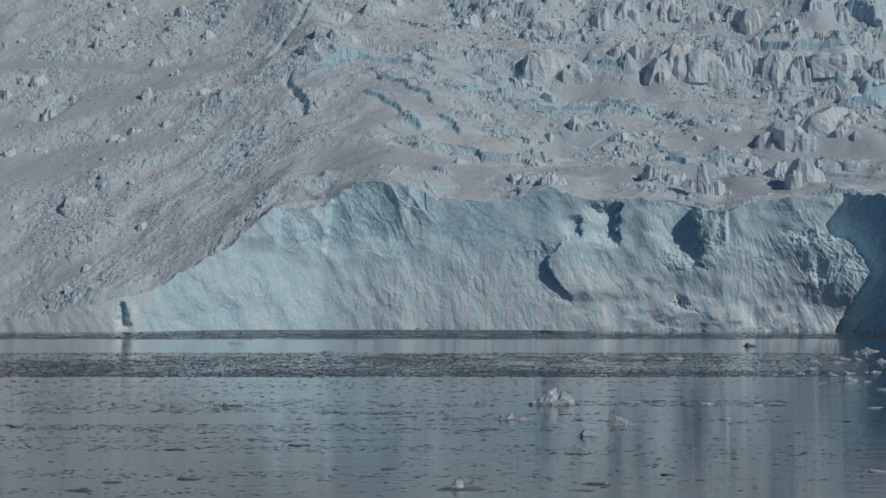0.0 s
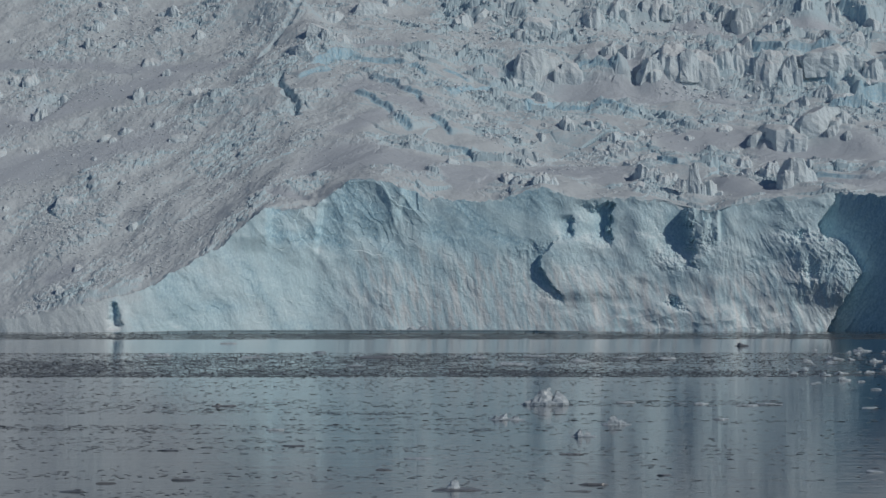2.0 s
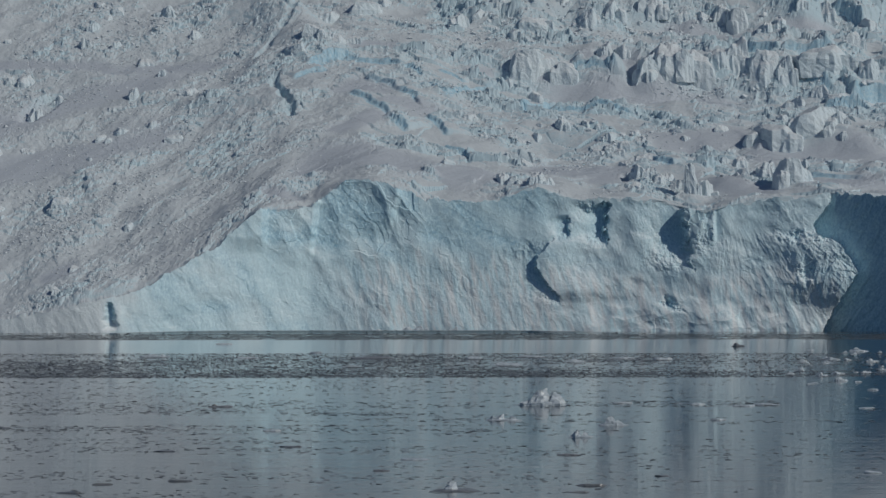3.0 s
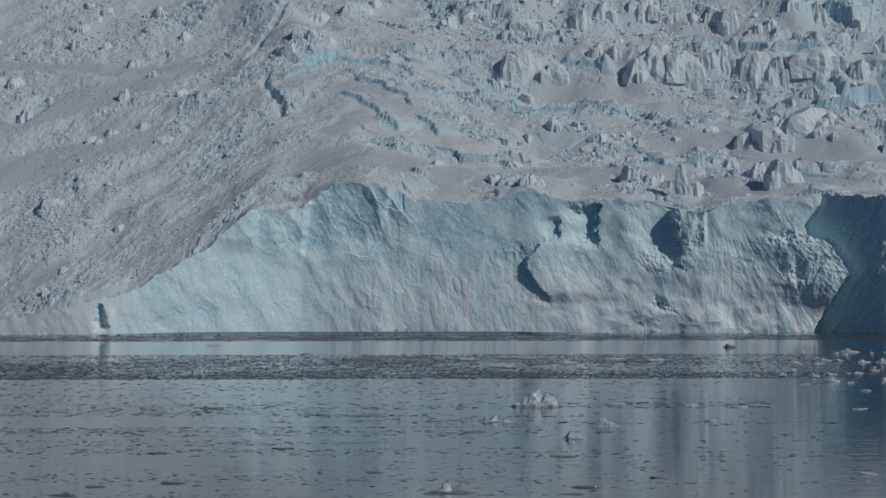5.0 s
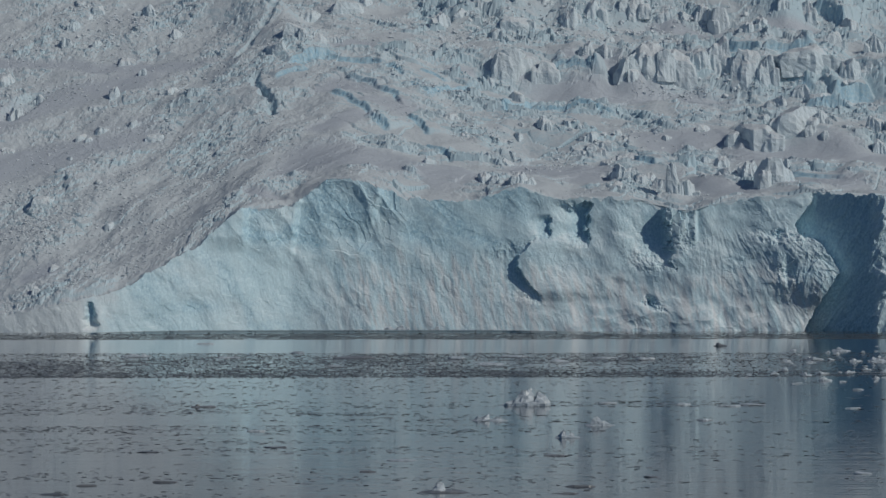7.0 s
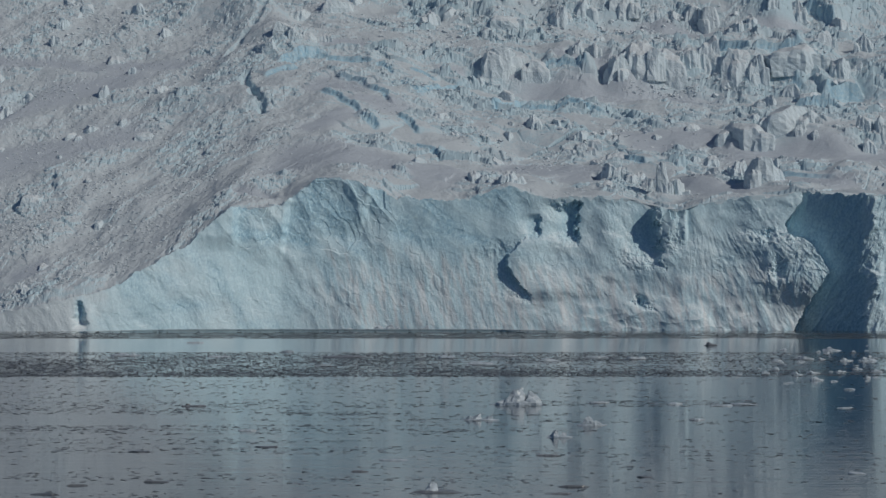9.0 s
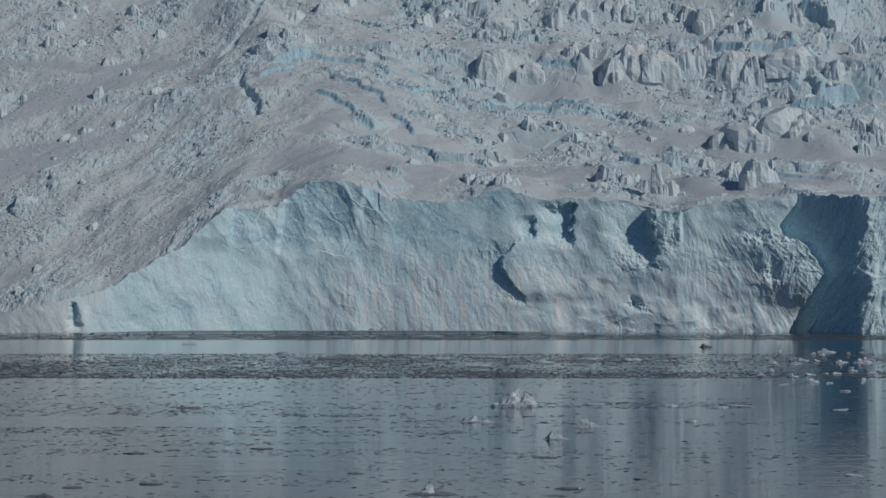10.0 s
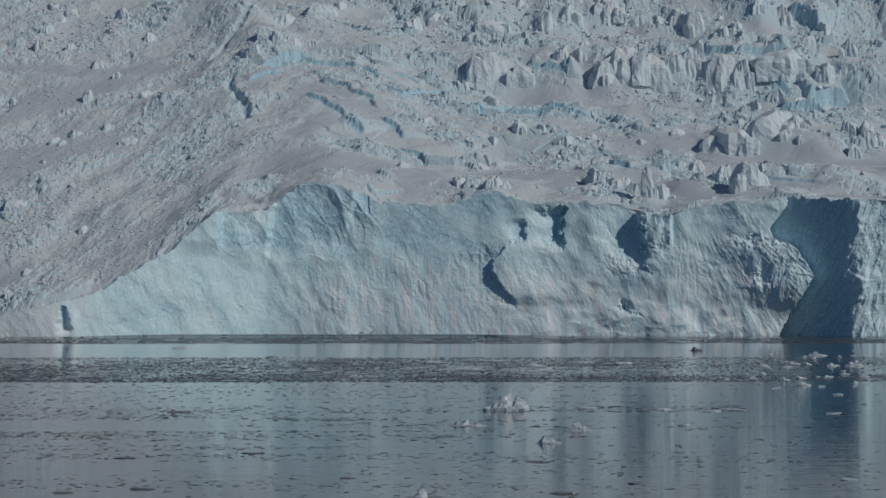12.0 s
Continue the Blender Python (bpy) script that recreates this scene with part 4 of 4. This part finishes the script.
def strew(x0, d0, x1, d1, wide, count, small, large):
    """Chunks along a line of the plan, thinning out to wide metres on both sides."""
    t, n = rng.uniform(-0.05, 1.05, count), rng.normal(0, 0.5, count) * wide
    length = math.hypot(x1 - x0, d1 - d0)
    px, pd = x0 + t * (x1 - x0) - n * (d1 - d0) / length, d0 + t * (d1 - d0) + n * (x1 - x0) / length
    size = small * (large / small) ** (rng.uniform(0, 1, count) ** 2.2)
    keep = (pd > 1.5) & (pd < 320)
    SPOTS.append(np.stack([px, set_back(px * FRONT / (FRONT + pd), pd), size], -1)[keep])


strew(26.2, 204.9, -33.1, 220.9, 10, 540, 0.5, 2.2)
strew(-50.3, 196.9, -14.2, 183.0, 8, 315, 0.5, 1.6)
strew(3.5, 182.2, 31.3, 224.5, 14, 420, 0.6, 2.6)
strew(-75.3, 54.3, -92.5, 8.3, 6, 560, 0.4, 1.5)
strew(-97.1, 85.8, -130.4, 47.7, 6, 630, 0.4, 1.5)
strew(-87.5, 109.5, -127.6, 54.6, 8, 630, 0.4, 1.6)
strew(-53.3, 74.1, -83.6, 23.3, 10, 385, 0.4, 1.6)
strew(-69.8, 151.6, -71.1, 48.6, 9, 315, 0.4, 1.6)
strew(-100.0, 12.4, -116.7, 5.5, 3, 280, 0.4, 1.3)
strew(-65.4, 21.5, -97.3, 4.6, 3, 244, 0.4, 1.5)
strew(-57.2, 157.2, -51.3, 71.9, 8, 244, 0.5, 2.0)
strew(-144.4, 86.8, -112.8, 137.8, 8, 350, 0.4, 1.8)
strew(-126.1, 159.9, -163.9, 154.1, 10, 350, 0.5, 2.0)
strew(-110.0, 210.8, -162.5, 198.1, 16, 489, 0.5, 2.2)
strew(-140.6, 234.9, -104.4, 222.0, 14, 420, 0.5, 2.4)
strew(-155.2, 80.3, -125.8, 82.4, 8, 244, 0.5, 1.8)
strew(-145.0, 44.0, -124.8, 61.5, 10, 420, 0.5, 2.0)
strew(-131.6, 8.2, -106.4, 8.2, 4, 350, 0.4, 1.4)
strew(-141.4, 1.9, -119.5, 0.5, 4, 210, 0.4, 1.4)
strew(43.0, 51.2, 82.3, 103.1, 8, 270, 0.5, 2.4)
strew(15.6, 85.4, 36.1, 84.8, 8, 300, 0.5, 2.2)
strew(22.3, 15.4, 55.6, 64.4, 5, 270, 0.5, 1.8)
strew(52.3, 3.2, 81.4, 35.7, 4, 300, 0.5, 1.8)
strew(80.3, 22.0, 98.4, 14.4, 3, 180, 0.5, 1.8)
strew(86.6, 166.4, 113.2, 170.7, 4, 210, 0.6, 2.2)
strew(58.8, 221.5, 120.3, 236.7, 12, 420, 0.7, 3.2)
strew(83.0, 208.2, 118.7, 223.1, 6, 210, 0.6, 2.5)
strew(143.8, 170.9, 172.1, 183.9, 8, 210, 0.7, 2.6)
strew(125.0, 179.0, 142.8, 162.9, 5, 150, 0.6, 2.2)
strew(3.4, 129.0, 24.9, 141.3, 6, 180, 0.5, 2.2)
strew(162.1, 235.7, 192.1, 246.5, 10, 150, 0.7, 2.8)
strew(121.8, 128.1, 106.6, 99.2, 8, 48, 0.5, 1.6)
strew(158.9, 92.8, 178.6, 87.5, 6, 120, 0.7, 2.6)
strew(36.6, 177.7, 51.6, 215.1, 8, 120, 0.5, 2)
strew(22.2, 228.2, 73.4, 233.1, 14, 80, 1.2, 3.6)
strew(73.2, 230.2, 167.4, 239.4, 12, 80, 1.2, 4)
strew(86.9, 171.0, 139.5, 171.4, 6, 60, 1.2, 3.5)
strew(44.8, 100.6, 95.2, 84.5, 10, 50, 1, 3)
strew(144.8, 178.5, 183.0, 142.0, 12, 60, 1.2, 4)
strew(77.6, 36.5, 122.8, 29.4, 4, 40, 1, 3)
strew(-91.4, 131.4, -144.4, 86.8, 22, 900, 0.35, 1.3)
strew(-73.9, 88.0, -117.5, 24.1, 16, 1000, 0.35, 1.4)
strew(-121.5, 211.7, -158.1, 144.6, 26, 800, 0.4, 1.5)
strew(-75.5, 205.0, -102.2, 135.3, 18, 600, 0.4, 1.5)
strew(-37.2, 70.3, -58.9, 34.4, 12, 400, 0.35, 1.3)
strew(-95.7, 71.5, -129.2, 39.8, 20, 330, 0.8, 2.0)
strew(-71.0, 74.0, -107.5, 16.4, 14, 330, 0.7, 1.8)
strew(-112.8, 194.5, -156.5, 135.4, 26, 260, 0.8, 2.2)
strew(-69.6, 182.9, -94.3, 117.8, 16, 260, 0.8, 2.0)
strew(-139.8, 229.3, -77.8, 205.7, 22, 200, 0.8, 2.2)
strew(-48.7, 159.7, -0.8, 100.4, 14, 400, 0.4, 1.6)
strew(3.6, 205.2, 23.8, 88.6, 18, 500, 0.5, 1.8)

spots = np.concatenate(SPOTS)
spots = spots[np.argsort(-spots[:, 2])]
heights = ground(spots[:, 0], FRONT + spots[:, 1])
yaws = rng.uniform(0, 6.28, len(spots))
verts, faces, base = [], [], 0
for i, ((px, pd, size), z, yaw) in enumerate(zip(spots, heights, yaws)):
    co, fc = CHUNKS[i % len(CHUNKS)]
    if i < 280:
        if i < len(CHUNKS):
            ob = mesh_object("ice_chunk", [tuple(c) for c in co], fc, chunk_mat)
            tagged(ob, "angular chunk of white ice fallen on the snow", "ice chunk", "ice chunks on the glacier")
            CHUNK_OBS.append(ob)
        else:
            ob = copy_thing(CHUNK_OBS[i % len(CHUNKS)], Matrix())
        ob.matrix_basis = Matrix.LocRotScale((px, FRONT + pd, z + 0.06 * size), Euler((0.3 * math.sin(i), 0.3 * math.cos(3 * i), yaw)), (size * 0.55, size * 0.55, size * 0.38))
        continue
    c, s = math.cos(yaw), math.sin(yaw)
    q = co * size * 0.5
    verts.append(np.stack([px + q[:, 0] * c - q[:, 1] * s, FRONT + pd + q[:, 0] * s + q[:, 1] * c, z + q[:, 2] * 0.45], -1))
    faces.extend([[k + base for k in f] for f in fc])
    base += len(co)
rubble = mesh_object("ice_rubble", np.concatenate(verts).tolist(), faces, chunk_mat)
tagged(rubble, "fine rubble of broken white ice strewn over the slope", "ice rubble", kind="stuff")


# ---- ice on the water ----
def floe(x, y, w, deep, high, seed, humps=(), label="flat floe of grey ice on calm water", mat=None, top=None):
    """A flat floe w wide and deep long, with humps (x, y, width, height) on it, under one skin."""
    rr = random.Random(seed)
    ob = new("ice_floe") if humps else None
    base = mesh_object("raft" if humps else "ice_floe", *ice_rock(10, rr, w, deep, high, 0.25, 0.0, 0.07), mat or floe_mat, ob)
    ob = ob or base
    tagged(ob, label, "ice floe", "ice floes on the water")
    ob.matrix_world = pose(x, y, 0, 0, 0, 0)
    for hx, hy, hw, hh in humps:
        hump = mesh_object("hummock", *ice_rock(8, rr, hw, hw * 0.9, hh, 0.85, rr.uniform(-0.4, 0.4), 0.2), top or mat or floe_mat)
        hump.parent = ob
        hump.location = (hx, hy, high * 0.6)
    return ob


floe(10.89, 249.6, 5.66, 2.83, 0.16, 1, [(-0.56, 0, 2.25, 1.46), (1.23, 0, 1.91, 1.12), (0.11, 0, 2.81, 0.67), (-1.57, 0, 1.46, 0.51)], label="small jagged bergy bit of white and blue ice")
floe(1.0, 138.6, 3.3, 1.5, 0.11, 2, [(-0.22, 0, 0.75, 0.42)], label="flat dark wet floe with a white lump on top", mat=piece_mat, top=floe_mat)
floe(6.11, 219.0, 3.0, 1.5, 0.14, 3, [(-0.39, 0, 0.98, 0.48), (0.59, 0, 0.79, 0.32), (-1.0, 0.1, 0.6, 0.25)], label="low ragged floe of whitish ice")
floe(14.93, 210.0, 2.3, 1.15, 0.13, 4, [(-0.28, 0, 1.0, 0.62), (0.45, 0, 0.7, 0.3)], label="small white ragged ice floe")
floe(11.04, 191.8, 1.9, 1.0, 0.12, 5, [(-0.35, 0, 0.69, 0.5), (0.35, 0, 0.60, 0.36)], label="small ragged grey ice floe")
floe(-20.77, 246.9, 2.27, 1.13, 0.12, 6, [(-0.67, 0, 0.56, 0.21)], label="dark low floe of wet ice", mat=piece_mat)
floe(-50.95, 464.2, 5.51, 3.31, 0.29, 7, [(-0.63, 0, 2.09, 0.31), (1.46, 0, 1.04, 0.39)], label="low white floe in the brash ice")
floe(-10.34, 450.7, 7.54, 3.77, 0.28, 8, label="dark teal floe of clear ice in the brash", mat=piece_mat)
floe(68.17, 559.3, 2.72, 2.17, 0.35, 9, [(-0.25, 0, 1.51, 0.75)], label="small dark growler of clear ice", mat=piece_mat)
floe(-1.34, 165.2, 1.78, 0.89, 0.08, 10)
floe(9.10, 170.0, 1.74, 0.87, 0.08, 11, mat=piece_mat)
floe(8.65, 142.4, 1.69, 0.85, 0.09, 12, mat=piece_mat)
floe(13.40, 149.7, 0.89, 0.44, 0.07, 13, mat=piece_mat)
floe(26.29, 152.2, 0.99, 0.59, 0.12, 14, label="small white floe on calm water")
floe(-14.75, 146.4, 1.66, 0.83, 0.09, 15, mat=piece_mat)
floe(-18.88, 143.7, 1.09, 0.54, 0.09, 16, mat=piece_mat)
floe(-19.89, 137.3, 1.33, 0.67, 0.09, 17, mat=piece_mat)
floe(7.75, 137.3, 1.11, 0.56, 0.06, 18, mat=piece_mat)
floe(-10.28, 179.9, 1.65, 0.83, 0.08, 19, mat=piece_mat)
floe(-3.27, 154.7, 1.17, 0.58, 0.07, 20, mat=piece_mat)
floe(-18.60, 174.5, 1.41, 0.71, 0.08, 21, mat=piece_mat)
floe(85.79, 504.6, 3.71, 2.23, 0.39, 22, [(-0.62, 0, 1.86, 0.46)], label="low white ice floe on the water")
floe(69.08, 433.8, 2.62, 1.57, 0.29, 23, [(-0.43, 0, 1.31, 0.34)], label="low white ice floe on the water")
floe(73.84, 422.0, 2.12, 1.27, 0.28, 24, [(-0.35, 0, 1.06, 0.33)], label="low white ice floe on the water")
floe(56.63, 351.7, 1.88, 1.13, 0.23, 25, [(-0.32, 0, 0.94, 0.28)], label="low white ice floe on the water")
floe(61.52, 357.1, 1.56, 0.93, 0.20, 26, [(-0.26, 0, 0.77, 0.23)], label="low white ice floe on the water")
floe(53.70, 317.9, 0.95, 0.58, 0.14, 27, label="flat whitish ice floe on the water")
floe(62.26, 422.0, 1.84, 1.10, 0.23, 28, [(-0.30, 0, 0.92, 0.28)], label="low white ice floe on the water")
floe(41.54, 241.8, 1.54, 0.92, 0.10, 29, label="flat whitish ice floe on the water")
floe(77.45, 422.0, 3.11, 1.87, 0.37, 30, [(-0.52, 0, 1.55, 0.44)], label="low white ice floe on the water")
floe(66.48, 371.4, 1.87, 1.12, 0.20, 31, [(-0.31, 0, 0.93, 0.24)], label="low white ice floe on the water")
floe(66.66, 357.1, 1.79, 1.07, 0.24, 32, [(-0.30, 0, 0.89, 0.28)], label="low white ice floe on the water")
floe(50.63, 290.1, 1.25, 0.75, 0.14, 33, label="flat whitish ice floe on the water")
floe(32.89, 249.6, 2.42, 1.45, 0.16, 34, label="flat whitish ice floe on the water")
floe(30.32, 246.9, 2.27, 1.36, 0.12, 35, label="flat whitish ice floe on the water")
floe(26.30, 250.9, 1.49, 0.89, 0.16, 36, label="flat whitish ice floe on the water")
floe(19.05, 253.7, 1.78, 1.07, 0.16, 37, label="flat whitish ice floe on the water")
floe(12.35, 403.6, 4.79, 2.88, 0.32, 38, [(-0.80, 0, 2.00, 0.24)], label="low white ice floe on the water")
floe(24.30, 422.0, 3.87, 2.32, 0.33, 39, [(-0.65, 0, 1.61, 0.25)], label="low white ice floe on the water")
floe(39.99, 437.9, 3.55, 2.13, 0.34, 40, [(-0.59, 0, 1.48, 0.26)], label="low white ice floe on the water")
floe(33.73, 446.3, 4.10, 2.46, 0.28, 41, label="flat whitish ice floe on the water")
floe(7.63, 446.3, 3.13, 1.88, 0.35, 42, [(-0.52, 0, 1.30, 0.26)], label="low white ice floe on the water")
floe(-12.74, 393.4, 2.76, 1.66, 0.25, 43, label="flat whitish ice floe on the water")
floe(-22.66, 493.8, 2.40, 1.44, 0.31, 44, label="flat whitish ice floe on the water")
floe(-48.72, 595.1, 3.85, 2.31, 0.28, 45, label="flat whitish ice floe on the water")
floe(-32.84, 450.7, 3.65, 2.19, 0.28, 46, label="flat whitish ice floe on the water")
floe(24.72, 219.0, 1.42, 0.85, 0.14, 47, label="flat whitish ice floe on the water")
floe(-12.89, 201.8, 1.42, 0.85, 0.13, 48, label="flat whitish ice floe on the water")
floe(18.19, 459.6, 4.47, 2.68, 0.29, 49, label="flat whitish ice floe on the water")


# fallen ice afloat at the foot of the fresh scar
floe(-5.0, 815.0, 9.0, 4.0, 0.9, 50, [(-2.5, 0, 3.0, 1.1), (1.2, 0, 3.6, 1.5), (3.4, 0, 2.0, 0.8)], label="jagged pale blue ice freshly fallen below the cliff")
floe(7.5, 817.0, 4.2, 2.4, 0.8, 51, [(0.4, 0, 2.2, 1.2)], label="small lump of pale ice below the cliff")
floe(-17.0, 814.0, 3.4, 2.2, 0.9, 52, label="small lump of pale ice below the cliff")
# small white bits in the mouth of the bay
bits = random.Random(31)
for k in range(44):
    y, b, w = 1 / bits.uniform(1 / 560, 1 / 310), 0.205 - 0.075 * bits.random() ** 1.3, bits.uniform(0.6, 2.0)
    floe(b * y, y, 0.85 * w, 0.5 * w, 0.12 * w, 60 + k, [(bits.uniform(-0.2, 0.2) * w, 0, 0.5 * w, 0.2 * w)] if w > 1.2 else (), label="small rough bit of white ice on dark water")


PLATES = chunk_shapes(8, 9, 0.22, 8)
rng = np.random.default_rng(23)


def drift(count, y0, y1, x0, x1, small, large, clump):
    """Places and sizes of drifting pieces between two distances, gathered where the noise clump is high."""
    got = []
    total = 0
    while total < count:
        t = rng.uniform(0, 1, 4000)
        py = 1 / (1 / y0 + (1 / y1 - 1 / y0) * t)
        px = (x0 + (x1 - x0) * rng.uniform(0, 1, 4000)) * py
        keep = clump(px, py) > rng.uniform(0, 1, 4000)
        s = small * (large / small) ** (rng.uniform(0, 1, 4000) ** 2)
        got.append(np.stack([px, py, s], -1)[keep])
        total += keep.sum()
    return np.concatenate(got)[:count]


def sheet(name, places, mat, label, tall=1.0, wide=1.4):
    verts, faces, base = [], [], 0
    yaws = rng.uniform(0, 6.28, len(places))
    high = rng.uniform(0.5, 1.3, len(places)) * tall
    lift = swell_z(places[:, 0], places[:, 1])
    for i, (px, py, s) in enumerate(places):
        co, fc = PLATES[i % len(PLATES)]
        c, q = math.cos(yaws[i]), math.sin(yaws[i])
        a = co * s * 0.5
        verts.append(np.stack([px + wide * (a[:, 0] * c - a[:, 1] * q), py + a[:, 0] * q + a[:, 1] * c, 0.02 + lift[i] + a[:, 2] * high[i]], -1))
        faces.extend([[k + base for k in f] for f in fc])
        base += len(co)
    ob = mesh_object(name, np.concatenate(verts).tolist(), faces, mat)
    return tagged(ob, label, "brash ice", kind="stuff")


def thick(px, py):
    """The dense belt: full on the left, parted by a lane of open water on the right."""
    b = px / py
    lane = ramp(b, -0.02, 0.06) * np.exp(-((1 / py - 0.00255) / 0.00018) ** 4)
    return np.clip(1.1 * (1 - 0.7 * lane) * (0.75 + 0.5 * fbm(px / 30, py / 60, 2, 95)) * (1 - 0.5 * ramp(b, 0.1, 0.17)), 0, 1)


def foot(px, py):
    return np.clip(0.8 + 0.5 * fbm(px / 25, py / 25, 2, 96), 0, 1)


def thin(px, py):
    b = px / py
    streak = 0.4 + 0.9 * fbm(px / 55, py / 9, 3, 97) + 0.5 * ramp(py, 285, 330)
    return np.clip(streak * (1 - 0.65 * ramp(b, -0.02, 0.15)) * (0.22 + 0.78 * ramp(py, 150, 215)), 0, 1)


belt = drift(30000, 338, 492, -0.2, 0.215, 0.13, 0.7, thick)
sheet("brash_belt", belt, brash_mat, "dense belt of grey brash ice floating on the water", 0.7)
sheet("brash_foot", drift(11500, 665, 802, -0.2, 0.215, 0.3, 1.3, foot), mush_mat, "grey brash ice drifting below the ice cliff", 0.4)
sheet("slush", np.concatenate([drift(4000, 340, 490, -0.2, 0.215, 0.7, 2.8, thick), drift(2500, 655, 758, -0.2, 0.215, 1.5, 6.0, foot)]), mush_mat, "thin dark slush lying between the brash ice", 0.02, 2.4)
loose = drift(9500, 128, 345, -0.195, 0.215, 0.13, 0.55, thin)
lines = [drift(520, 246, 260, 0.045, 0.137, 0.15, 0.65, foot), drift(130, 228, 235, -0.05, -0.012, 0.15, 0.5, foot)]
loose = np.concatenate([loose, *lines])
loose = loose[np.argsort(loose[:, 1] / loose[:, 2])]
sheet("brash_pieces", loose[290:], brash_mat, "small dark pieces of brash ice scattered on calm water", 0.4, 2.3)
first = []
for i, (px, py, s) in enumerate(loose[:290]):
    if i < len(PLATES):
        co, fc = PLATES[i]
        ob = mesh_object("ice_piece", [tuple(c) for c in co], fc, piece_mat)
        tagged(ob, "small flat piece of wet grey ice on the water", "ice piece", "ice pieces on the water")
        first.append(ob)
    else:
        ob = copy_thing(first[i % len(PLATES)], Matrix())
    ob.matrix_basis = Matrix.LocRotScale((px, py, 0.02), Euler((0, 0, 2.4 * i)), (s * 0.65, s * 0.5, s * 0.17))
